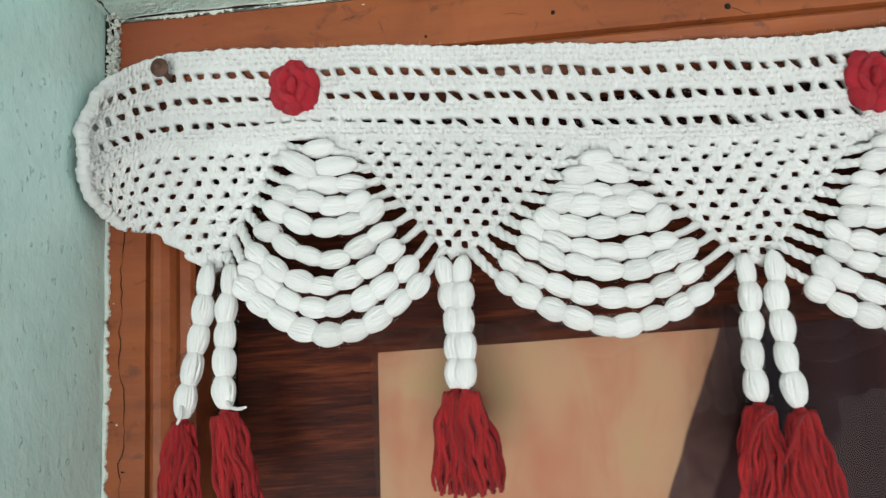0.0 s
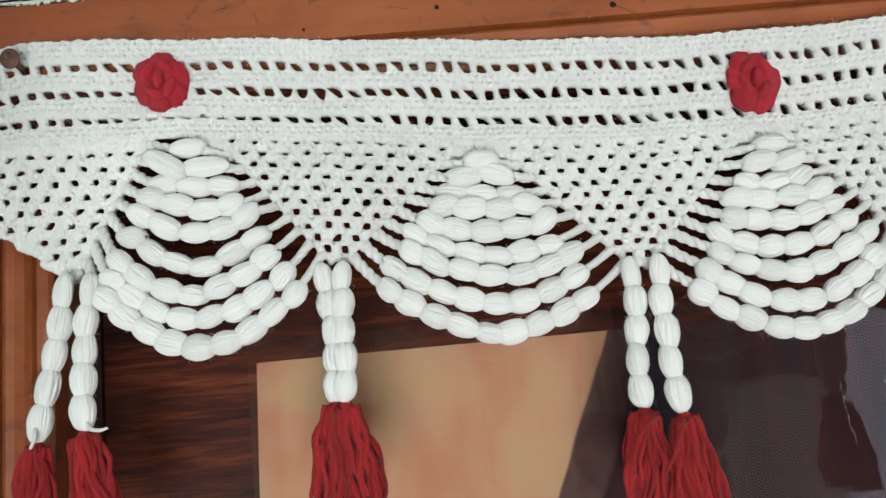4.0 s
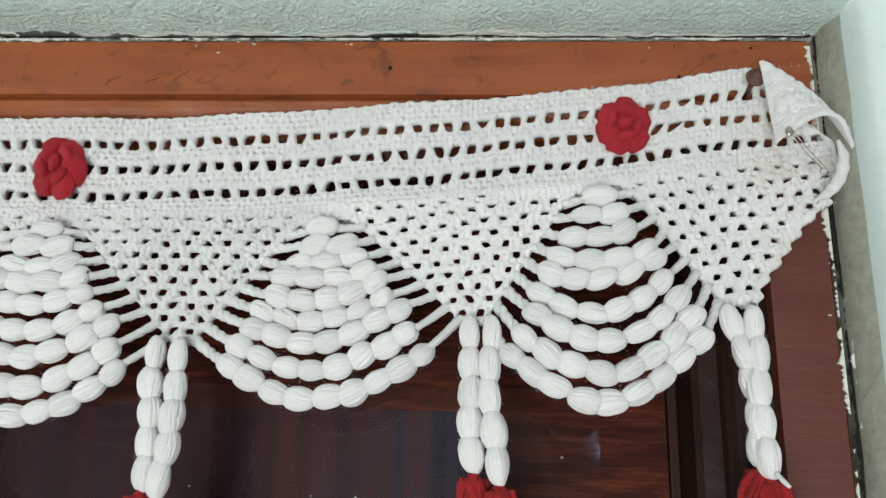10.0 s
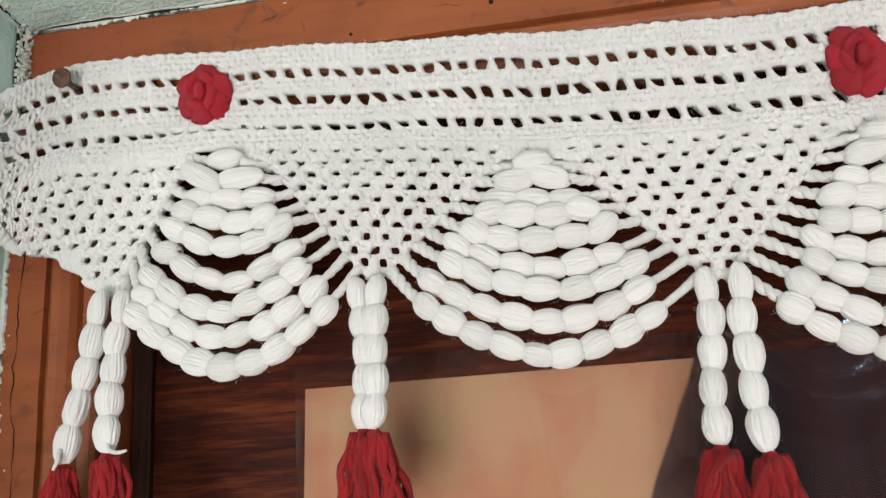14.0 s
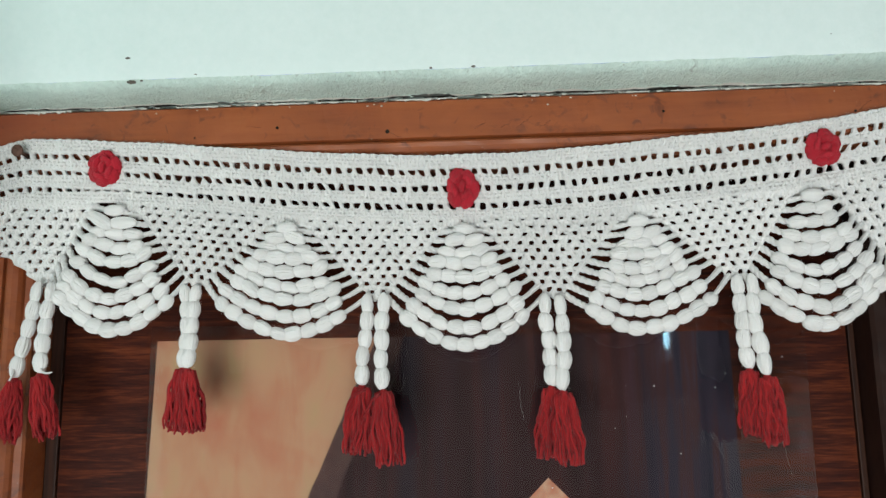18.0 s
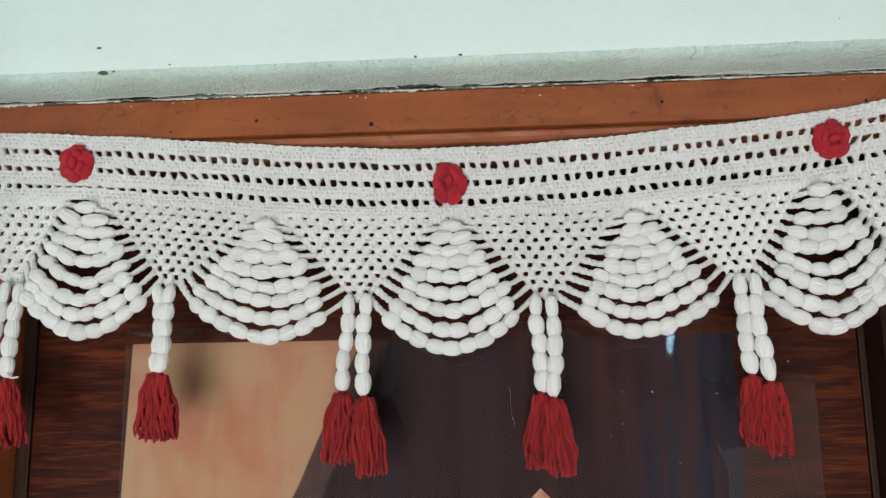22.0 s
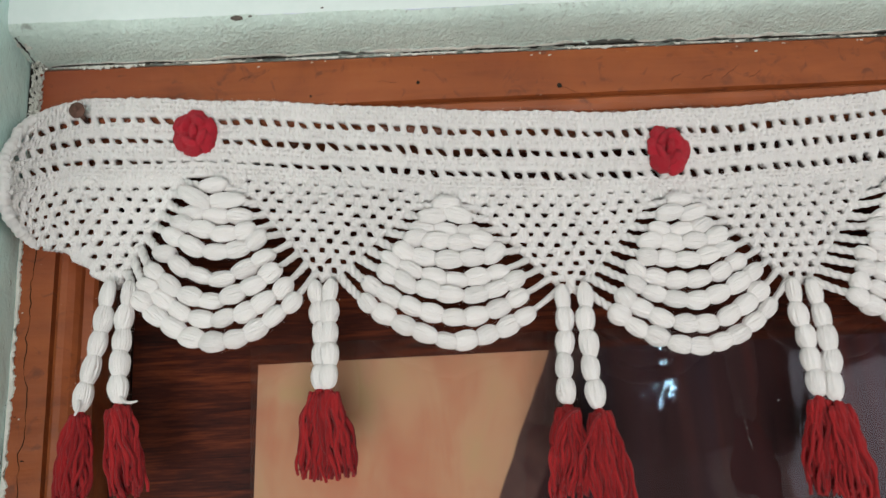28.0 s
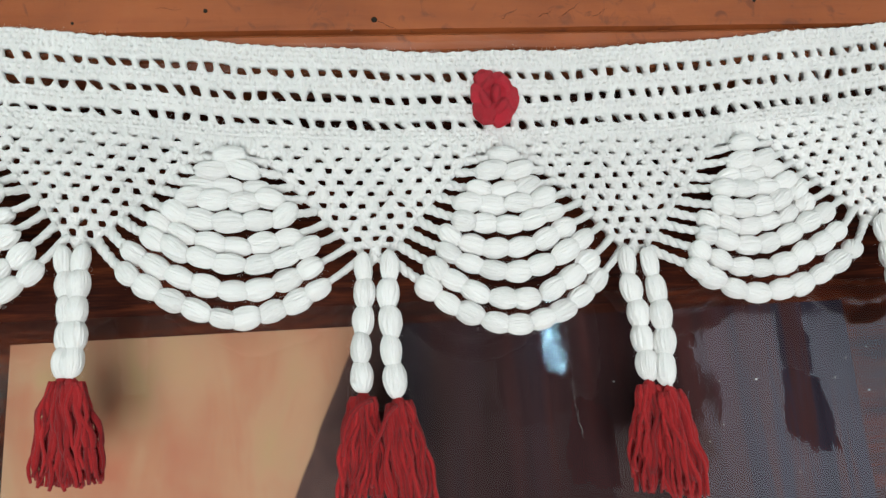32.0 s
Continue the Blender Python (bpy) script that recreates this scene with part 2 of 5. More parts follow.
RUST = plain("rusted_nail_head", (0.17, 0.085, 0.060), 0.7, 0.35)
STEEL = plain("tarnished_pin_steel", (0.50, 0.46, 0.40), 0.35, 0.9)
DARK_GAP = plain("dark_crack_dirt", (0.025, 0.022, 0.018), 0.95)
NICK_DIRT = plain("brown_grey_dirt", (0.15, 0.125, 0.105), 0.95)
SOOT = plain("grey_green_soot", (0.105, 0.11, 0.098), 0.95, 0.0, 150.0)
WINDOW_PAINT = plain("brown_window_paint", (0.20, 0.10, 0.06), 0.5)


def poster_print():
    n = Nodes("printed_poster_paper")
    xyz = n.tree.nodes.new("ShaderNodeSeparateXYZ")
    n.link(n.coords, xyz.inputs[0])
    x, z = xyz.outputs["X"], xyz.outputs["Z"]
    # left part: blurred peach and straw colours in soft upright streaks
    streak = n.noise(1.0, 3, n.scaled(26, 1, 9), warp=0.6)
    cloud = n.noise(8, 3, warp=0.8)
    peach = n.ramp(n.math("ADD", n.math("MULTIPLY", streak, 0.5), n.math("MULTIPLY", cloud, 0.5)),
                   (0.36, (0.43, 0.180, 0.108)), (0.46, (0.455, 0.236, 0.140)), (0.53, (0.47, 0.280, 0.168)), (0.62, (0.44, 0.305, 0.165)))
    # right part: dark plum with faint upright folds, turning to navy
    fold = n.noise(1.0, 4, n.scaled(55, 1, 3), warp=0.3)
    plum = n.ramp(fold, (0.30, (0.018, 0.0065, 0.0072)), (0.55, (0.036, 0.0130, 0.0138)), (0.75, (0.064, 0.0180, 0.0160)))
    stripe = n.ramp(n.noise(1.0, 2, n.scaled(17, 1, 1.2), warp=0.3), (0.54, 0.0), (0.64, 0.55))
    plum = n.mix(stripe, plum, (0.019, 0.017, 0.027))
    # navy print; its lighter lilac-blue stops paint in some of the film's reflection
    navy = n.ramp(fold, (0.30, (0.013, 0.012, 0.020)), (0.48, (0.032, 0.025, 0.038)), (0.58, (0.056, 0.022, 0.022)), (0.70, (0.038, 0.040, 0.066)))
    side = n.ramp(n.math("ADD", x, n.math("MULTIPLY", n.math("SUBTRACT", n.noise(5, 2), 0.5), 0.12)), (0.170, 0.0), (0.215, 1.0))
    dark = n.mix(side, plum, navy)
    # slanting edge between the two, with a lighter mauve band along it
    edge = n.math("SUBTRACT", x, n.math("MULTIPLY", n.math("SUBTRACT", z, 1.985), 0.44))
    edge = n.math("ADD", edge, n.math("MULTIPLY", n.math("SUBTRACT", n.noise(12, 2), 0.5), 0.012))
    on_band = n.math("MULTIPLY", n.math("ADD", edge, 0.0030), 500.0, True)
    on_dark = n.math("MULTIPLY", n.math("SUBTRACT", edge, 0.024), 260.0, True)
    mauve = n.ramp(n.noise(40, 3, warp=0.8), (0.3, (0.060, 0.030, 0.028)), (0.7, (0.105, 0.056, 0.048)))
    colour = n.mix(on_dark, n.mix(on_band, peach, mauve), dark)
    # small peach and red peak low in the dark part
    peak = n.math("SUBTRACT", n.math("SUBTRACT", 1.682, z), n.math("ABSOLUTE", n.math("SUBTRACT", x, 0.092)))
    colour = n.mix(n.math("MULTIPLY", peak, 900.0, True), colour, n.ramp(n.noise(70, 2), (0.35, (0.50, 0.20, 0.12)), (0.65, (0.56, 0.36, 0.24))))
    return n.finish(colour, 0.6, n.bump(n.noise(14, 2), 0.08, 0.004), Specular_IOR_Level=0.1)


def clear_film():
    n = Nodes("clear_plastic_film")
    clear = n.put("BsdfTransparent", Color=(0.97, 0.97, 0.97, 1))
    wave = n.bump(n.noise(1.0, 2, n.scaled(16, 1, 7), warp=0.5), 0.13, 0.003)
    wave = n.bump(n.noise(75, 2, warp=0.6), 0.055, 0.0012, wave)
    gloss = n.put("BsdfGlossy", Color=(1, 1, 1, 1), Roughness=0.045, Normal=wave)
    fresnel = n.put("Fresnel", IOR=1.52, Normal=wave)
    both = n.put("MixShader", Fac=n.math("MULTIPLY", fresnel.outputs[0], 1.35, True))
    n.link(clear.outputs[0], both.inputs[1])
    n.link(gloss.outputs[0], both.inputs[2])
    n.link(both.outputs[0], n.end.inputs["Surface"])
    return n.mat


POSTER_PRINT = poster_print()
FILM = clear_film()
SPECK_AND_GLINT = plain("white_speck_and_glint", (0.75, 0.74, 0.70), 0.6)


# ---- mesh helpers ----
rng = np.random.default_rng(7)


def mesh_of(name, verts, quads, material, smooth=True):
    """A mesh of quads from arrays."""
    verts, quads = np.asarray(verts, np.float32), np.asarray(quads, np.int32)
    me = bpy.data.meshes.new(name)
    me.vertices.add(len(verts))
    me.vertices.foreach_set("co", verts.ravel())
    me.loops.add(quads.size)
    me.loops.foreach_set("vertex_index", quads.ravel())
    me.polygons.add(len(quads))
    me.polygons.foreach_set("loop_start", np.arange(0, quads.size, 4, dtype=np.int32))
    me.polygons.foreach_set("loop_total", np.full(len(quads), 4, np.int32))
    me.polygons.foreach_set("use_smooth", np.full(len(quads), smooth))
    me.materials.append(material)
    me.update(calc_edges=True)
    me.validate()
    return me


def place(name, me, parent=None, m=None, label="", kind=""):
    """A mesh as one object, under a thing or a part if one is given."""
    ob = new(name, me)
    if parent:
        ob.parent = parent
    if m is not None:
        ob.matrix_basis = m
    return tagged(ob, label, kind=kind)


def thing(name, at, label, category, group="", kind=""):
    ob = new(name)
    ob.empty_display_size = 0.02
    ob.location = at
    return tagged(ob, label, category, group, kind)


def local(ob, verts):
    return np.asarray(verts) - np.array(ob.location)


def bm_mesh(name, bm, material, smooth=False):
    me = bpy.data.meshes.new(name)
    for f in bm.faces:
        f.smooth = smooth
    bm.to_mesh(me)
    bm.free()
    me.materials.append(material)
    return me


def box_bm(lo, hi, bevel=0.0):
    bm = bmesh.new()
    bmesh.ops.create_cube(bm, size=1.0)
    lo, hi = Vector(lo), Vector(hi)
    for v in bm.verts:
        v.co = Vector([(lo[i] + hi[i]) / 2 + v.co[i] * (hi[i] - lo[i]) for i in range(3)])
    if bevel:
        bmesh.ops.bevel(bm, geom=list(bm.edges), offset=bevel, segments=2, affect="EDGES", profile=0.6)
    return bm


def grid_quads(rows, cols, wrap=False):
    r, c = np.meshgrid(np.arange(rows - 1), np.arange(cols if wrap else cols - 1), indexing="ij")
    a, b = r * cols + c, r * cols + (c + 1) % cols
    return np.stack([a, b, b + cols, a + cols], -1).reshape(-1, 4)


def sphere_template(n):
    """A ball of 6 n x n quads."""
    verts, quads, seen = [], [], {}
    for axis in range(3):
        for sign in (-1, 1):
            ids = np.zeros((n + 1, n + 1), int)
            for i in range(n + 1):
                for j in range(n + 1):
                    p = np.zeros(3)
                    p[axis] = sign
                    p[(axis + 1) % 3], p[(axis + 2) % 3] = math.tan((2 * i / n - 1) * 0.7854), math.tan((2 * j / n - 1) * 0.7854)
                    p /= np.linalg.norm(p)
                    key = tuple(np.round(p, 5))
                    if key not in seen:
                        seen[key] = len(verts)
                        verts.append(p)
                    ids[i, j] = seen[key]
            for i in range(n):
                for j in range(n):
                    q = [ids[i, j], ids[i + 1, j], ids[i + 1, j + 1], ids[i, j + 1]]
                    quads.append(q if sign > 0 else q[::-1])
    return np.array(verts), np.array(quads)


BALL3, BALL3_Q = sphere_template(3)


def tube(points, radius, sides=6, twist=0.0, squash=0.0):
    """A closed tube along points; radius may be an array."""
    p = np.asarray(points, float)
    n = len(p)
    rad = np.broadcast_to(np.asarray(radius, float), (n,))
    tan = np.gradient(p, axis=0)
    tan /= np.linalg.norm(tan, axis=1)[:, None] + 1e-9
    ref = np.array([0.0, 1.0, 0.0]) if abs(tan[:, 1]).mean() < 0.8 else np.array([1.0, 0.0, 0.0])
    a = np.cross(tan, ref)
    a /= np.linalg.norm(a, axis=1)[:, None] + 1e-9
    b = np.cross(tan, a)
    ang = np.linspace(0, 2 * np.pi, sides, endpoint=False)[None, :] + twist * np.arange(n)[:, None]
    r = rad[:, None] * (1 + squash * np.cos(2 * ang))
    ring = p[:, None] + r[..., None] * (np.cos(ang)[..., None] * a[:, None] + np.sin(ang)[..., None] * b[:, None])
    verts = np.concatenate([p[:1], ring.reshape(-1, 3), p[-1:]])
    quads = grid_quads(n, sides, True) + 1
    k = np.arange(0, sides, 2)
    first = np.stack([np.zeros_like(k), 1 + (k + 2) % sides, 1 + (k + 1) % sides, 1 + k], -1)
    base = 1 + (n - 1) * sides
    last = np.stack([np.full_like(k, len(verts) - 1), base + k, base + (k + 1) % sides, base + (k + 2) % sides], -1)
    return verts, np.concatenate([quads, first, last])


def joined(pieces):
    verts, quads, at = [], [], 0
    for v, q in pieces:
        verts.append(v)
        quads.append(q + at)
        at += len(v)
    return np.concatenate(verts), np.concatenate(quads)


def wander(a, b, c, scale):
    """Smooth noise in -1..1 at a place."""
    return noise.noise(Vector((a * scale, b * scale, c * scale)))


# ---- the setting: door frame, door, walls ----
LEFT, RIGHT, HEAD = -0.462, 0.476, 2.050
WALL_Y = -0.047       # the wall's face
DOOR_Y = 0.052        # the door's face


def swept(name, profile, path_axis, start, end, step, rough, material, parent=None):
    """A profile carried along an axis, with an uneven surface. profile: points of the other two axes."""
    s = np.arange(start, end + step / 2, step)
    prof = []
    for (a0, b0), (a1, b1) in zip(profile, profile[1:]):
        k = max(1, int(math.hypot(a1 - a0, b1 - b0) / max(step * 1.2, 0.004)))
        k = min(k, 40)
        prof += [(a0 + (a1 - a0) * i / k, b0 + (b1 - b0) * i / k) for i in range(k)]
    prof.append(profile[-1])
    verts = []
    for t in s:
        for a, b in prof:
            p = (t, a, b) if path_axis == 0 else (a, b, t)
            d = rough * (0.6 * wander(*p, 30) + 0.4 * wander(*p, 90))
            e = rough * (0.6 * wander(p[1], p[2], p[0], 27) + 0.4 * wander(p[2], p[0], p[1], 85))
            verts.append((p[0], p[1] + d, p[2] + e) if path_axis == 0 else (p[0] + e, p[1] + d, p[2]))
    return place(name, mesh_of(name, verts, grid_quads(len(s), len(prof)), material), parent)


# head wall: underside of the reveal, rounded arris, face
soffit = swept("reveal_soffit", [(0.06, 2.0535), (-0.020, 2.0548), (-0.036, 2.0568), (-0.0425, 2.0592), (-0.0455, 2.0635)], 0, LEFT - 0.004, RIGHT + 0.012, 0.005, 0.0024, GREY_PLASTER)
tagged(soffit, "rough grey plastered underside of the wall above the door frame", "wall", kind="structure")
head_wall = swept("wall_north", [(-0.0455, 2.0635), (-0.047, 2.070), (-0.047, 2.35), (-0.047, 2.9)], 0, LEFT - 0.004, RIGHT + 0.012, 0.0125, 0.0010, WHITE_WALL)
tagged(head_wall, "white painted wall above the door", "wall", kind="structure")
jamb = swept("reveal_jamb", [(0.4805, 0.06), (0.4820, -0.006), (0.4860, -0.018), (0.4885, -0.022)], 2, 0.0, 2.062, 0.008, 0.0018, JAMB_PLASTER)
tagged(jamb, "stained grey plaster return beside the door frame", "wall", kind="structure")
right_wall = swept("wall_north_right", [(0.4885, -0.022), (0.4915, -0.038), (0.4960, -0.0455), (0.505, -0.047), (0.9, -0.047), (2.65, -0.047)], 2, 0.0, 2.9, 0.02, 0.0010, WHITE_WALL)
tagged(right_wall, "white painted wall beside the door", "wall", kind="structure")
left_wall = swept("wall_west", [(LEFT - 0.001, 0.06), (LEFT - 0.001, -0.20), (LEFT - 0.001, -0.42), (LEFT - 0.10, -0.42), (-1.6, -0.42)], 2, 0.0, 2.9, 0.012, 0.0022, GREEN_WALL)
tagged(left_wall, "pale green side wall with thick uneven brushed paint", "wall", kind="structure")


def slab(name, lo, hi, material, label, category):
    return tagged(place(name, bm_mesh(name, box_bm(lo, hi), material)), label, category, kind="structure")


# unseen room behind the camera, added for bounce light and the film's reflections
slab("floor", (-1.7, -2.75, -0.1), (2.7, 0.1, 0.0), FLOOR_STONE, "grey stone floor in front of the door", "floor")
slab("ceiling", (-1.7, -2.75, 2.9), (2.7, 0.1, 3.0), CEILING_PAINT, "white painted ceiling", "ceiling")
slab("wall_east", (2.6, -2.75, 0.0), (2.7, -0.05, 2.9), CEILING_PAINT, "unseen white side wall closing the room", "wall")
slab("wall_west_far", (-1.7, -2.75, 0.0), (-1.6, -0.42, 2.9), UNSEEN_WALL_MID, "unseen side wall closing the room", "wall")
slab("wall_south_base", (0.45, -2.75, 0.0), (2.6, -2.65, 0.95), UNSEEN_WALL_DARK, "unseen wall opposite the door, below the opening, darkened for the film reflection", "wall")
slab("wall_south_pier", (0.45, -2.75, 0.95), (0.88, -2.65, 1.80), UNSEEN_WALL_DIM, "unseen wall opposite the door, between the openings, dimmed for the film reflection", "wall")
slab("wall_south_pier_edge", (0.88, -2.75, 0.95), (1.28, -2.65, 1.80), UNSEEN_WALL_LIT, "unseen wall opposite the door, beside the opening, lightened for the film reflection", "wall")
slab("wall_south_band", (0.45, -2.75, 1.80), (1.28, -2.65, 1.98), UNSEEN_WALL_DARK, "unseen wall opposite the door, below the small window, darkened for the film reflection", "wall")
slab("wall_south_lintel", (1.28, -2.75, 2.18), (2.6, -2.65, 2.9), UNSEEN_WALL_DARK, "unseen wall opposite the door, above the opening, darkened for the film reflection", "wall")
slab("wall_south_end", (-1.6, -2.75, 0.0), (-1.10, -2.65, 1.36), UNSEEN_WALL_MID, "unseen wall beside the opening, toned for the film reflection", "wall")
slab("wall_south_left", (-1.6, -2.75, 1.36), (0.45, -2.65, 2.9), UNSEEN_WALL_MID, "unseen wall over the opening opposite the door, toned for the film reflection", "wall")
slab("wall_south_side", (0.45, -2.75, 1.98), (0.695, -2.65, 2.9), UNSEEN_WALL_DARK, "unseen wall opposite the door, beside the small window, darkened for the film reflection", "wall")
slab("wall_south_right", (0.785, -2.75, 1.98), (1.28, -2.65, 2.9), UNSEEN_WALL_DARK, "unseen wall opposite the door, beside the small window, darkened for the film reflection", "wall")
# added out of view: supplies the bluish light that the film mirrors
slab("courtyard_wall", (-6.0, -8.4, -0.12), (9.0, -8.2, 6.0), REFLECTED_BLUE, "unseen light blue wall added outside for the film reflection", "wall")
slab("wall_south_top", (0.695, -2.75, 2.38), (0.785, -2.65, 2.9), UNSEEN_WALL_DARK, "unseen wall opposite the door, above the window, darkened for the film reflection", "wall")
window = thing("window_1", (0.74, -2.70, 1.98), "small high brown-framed window in the opposite wall", "window", kind="structure")
for lo, hi in (((-0.045, -0.03, 0), (-0.033, 0.03, 0.40)), ((0.033, -0.03, 0), (0.045, 0.03, 0.40)), ((-0.033, -0.03, 0), (0.033, 0.03, 0.012)), ((-0.033, -0.03, 0.386), (0.033, 0.03, 0.40)),
               ((-0.033, -0.01, 0.07), (0.033, 0.01, 0.082)), ((-0.033, -0.01, 0.15), (0.033, 0.01, 0.162)), ((-0.033, -0.01, 0.23), (0.033, 0.01, 0.242)), ((-0.033, -0.01, 0.31), (0.033, 0.01, 0.322)),
               ((-0.005, -0.01, 0.012), (0.005, 0.01, 0.386))):
    place("window_frame", bm_mesh("window_frame", box_bm(lo, hi, 0.004), WINDOW_PAINT), window)

# ground outside, to the horizon
ground_bm = bmesh.new()
bmesh.ops.create_grid(ground_bm, x_segments=8, y_segments=8, size=600)
ground = place("ground", bm_mesh("ground", ground_bm, FLOOR_STONE), m=pose(0, 0, -0.12))
tagged(ground, "bare grey ground outside", "ground", kind="structure")

# ---- door frame ----
door_frame = thing("door_1", (0, 0, 0), "orange-brown painted wooden door frame with a worn, chipped edge", "door frame", kind="structure")


FACE_PROFILE = [(0.0, 0.055), (0.0, 0.0015), (0.02, 0.0), (0.52, 0.0), (0.54, 0.0065)]
MOULDING_PROFILE = [(0.535, 0.0065), (0.555, 0.0060), (0.57, 0.0012), (0.62, -0.0010), (0.70, -0.0002), (0.78, 0.0028), (0.83, 0.0065), (0.85, 0.0105),
                    (0.96, 0.0120), (1.0, 0.0145), (1.0, 0.062)]


def moulded(name, profile, groove, outer, inner, axis, start, end, sign, material):
    """One run of a frame member; outer and inner lie across the member."""
    w = inner - outer
    s = np.linspace(start, end, max(2, int(abs(end - start) / 0.008)))
    verts = []
    for t in s:
        for a, y in profile:
            a = a * groove / 0.54 if a <= 0.54 else groove + (a - 0.54) * (1 - groove) / 0.46
            c = outer + w * a
            d = 0.0006 * wander(t, c, y, 40) + 0.0003 * wander(c, t, y, 160)
            verts.append((t, y + d, c) if axis == 0 else (c, y + d, t))
    q = grid_quads(len(s), len(profile))
    return place(name, mesh_of(name, verts, q if (axis == 0) == (sign > 0) else q[:, ::-1], material, False), door_frame)


for part_name, profile in (("face", FACE_PROFILE), ("moulding", MOULDING_PROFILE)):
    inside = part_name == "moulding"
    moulded("head_" + part_name, profile, 0.63, HEAD, 1.9865, 0, LEFT, RIGHT, 1, FRAME_PAINT)
    moulded("jamb_" + part_name, profile, 0.50, LEFT, -0.410, 2, 0.0, HEAD - 0.0640, 1, FRAME_PAINT)
    moulded("jamb_" + part_name, profile, 0.46, RIGHT, 0.394, 2, 0.0, HEAD - 0.0640, -1, DARK_BROWN_WOOD if inside else SHADED_PAINT)

# nail holes and scars in the paint of the head
for hx, hz, hr in ((-0.167, 2.026, 0.0016), (-0.057, 2.0185, 0.0022), (0.213, 2.030, 0.0016), (0.395, 2.024, 0.0013), (-0.25, 2.018, 0.0011)):
    bm = bmesh.new()
    bmesh.ops.create_cone(bm, cap_ends=True, segments=10, radius1=hr, radius2=hr * 0.6, depth=0.0016)
    for v in bm.verts:
        v.co.x *= 1 + 0.3 * wander(v.co.x, hx, hz, 900)
    place("nail_hole", bm_mesh("nail_hole", bm, DARK_GAP), door_frame, pose(hx, -0.0006, hz, 90, 0, 0), "small dark nail hole")
for cx, cz, slope, length in ((-0.049, 2.0145, -0.5, 0.014), (0.035, 2.022, 0.6, 0.012), (0.060, 2.021, 0.55, 0.010), (0.078, 2.024, 0.7, 0.016),
                              (0.098, 2.021, 0.6, 0.012), (-0.19, 2.0275, -0.1, 0.016), (0.405, 2.030, 0.8, 0.013), (-0.30, 2.036, 0.3, 0.010)):
    t = np.linspace(-0.5, 0.5, 7)
    pts = np.stack([cx + t * length, np.full(7, -0.0002), cz + slope * t * length + 0.0006 * np.sin(9 * t + cx * 50)], -1)
    v, q = tube(pts + rng.normal(0, 0.0004, (7, 3)) * np.array([1, 0, 1]), 0.00017 * np.array([0.3, 0.8, 1, 0.7, 1, 0.6, 0.2]), 6)
    place("scratch", mesh_of("scratch", v, q, DARK_BROWN_WOOD), door_frame)


chips = np.random.default_rng(31)
for k in range(40):
    along = k < 24
    cx = chips.uniform(LEFT + 0.01, RIGHT - 0.01) if along else (LEFT + abs(chips.normal(0.004, 0.004)) if k < 38 else RIGHT - abs(chips.normal(0.005, 0.005)))
    cz = HEAD - abs(chips.normal(0.001, 0.0035)) if along else chips.uniform(1.70, 2.03)
    shape = 1 + 0.35 * np.sin(BALL3 @ chips.uniform(-6, 6, 3) + k)[:, None]
    v = np.array([cx, -0.0004, cz]) + BALL3 * shape * np.array([chips.uniform(0.0004, 0.0013), 0.0004, chips.uniform(0.0003, 0.0007)])
    place("paint_chip", mesh_of("paint_chip", v, BALL3_Q, CHIPPED_PAINT if k % 7 else DARK_GAP), door_frame, label="fleck of wall paint on the frame" if k % 7 else "dark chip in the frame's paint")
z = np.linspace(1.915, 1.690, 46)
split = np.stack([-0.4525 + 0.0060 * np.array([wander(v, 0.3, 0.7, 34) for v in z]) + 0.0030 * np.array([wander(v, 2.3, 0.7, 110) for v in z]), np.full(46, -0.0004), z], -1)
place("crack_line", mesh_of("crack_line", *tube(split, 0.00034 * (0.15 + 0.85 * np.abs(np.sin(z * 90))), 6), DARK_GAP), door_frame, label="dark split running along the jamb")


def ragged(name, axis, start, end, edge, across, depth, y, material, parent, seed, gate=0.0, label="", spiky=1.0):
    """A ragged strip of thin paint along an edge: starts at edge, reaches an uneven way across."""
    s = np.arange(start, end, 0.0013)
    verts, quads = [], []
    for k, t in enumerate(s):
        n1 = 0.5 + 0.5 * wander(t, seed, 0.3, 23) + spiky * (0.40 * wander(t, seed, 7.7, 140) + 0.35 * wander(t, seed, 3.1, 480)) + (1 - spiky) * 0.5 * wander(t, seed, 5.5, 55)
        n1 = max(0.0, n1 - gate) / max(0.05, 1 - gate)
        reach = across * (0.12 + n1) if n1 > 0 else 0.0
        for f, dy in ((0.0, 0.0), (0.0, -depth), (0.8, -depth), (1.0, 0.0)):
            c = edge + reach * f
            verts.append((t, y + dy, c) if axis == 0 else (c, y + dy, t))
    n = len(s)
    r = np.arange(n - 1)
    for f in range(3):
        quads.append(np.stack([r * 4 + f, r * 4 + f + 1, (r + 1) * 4 + f + 1, (r + 1) * 4 + f], -1))
    return place(name, mesh_of(name, verts, np.concatenate(quads), material, False), parent, label=label)


ragged("paint_smear", 0, LEFT, RIGHT, HEAD + 0.0008, -0.0024, 0.0008, -0.0004, CHIPPED_PAINT, door_frame, 1.3, 0.40, "ragged white wall paint along the frame's top edge")
ragged("paint_smear", 2, 0.0, 2.03, LEFT - 0.001, 0.0052, 0.0012, -0.0004, CHIPPED_PAINT, door_frame, 4.1, 0.22, "ragged white wall paint along the frame's side edge")
ragged("paint_smear", 2, 0.0, 2.045, RIGHT + 0.0008, -0.0042, 0.0010, -0.0004, CHIPPED_PAINT, door_frame, 8.4, 0.45, "ragged white wall paint along the frame's side edge")
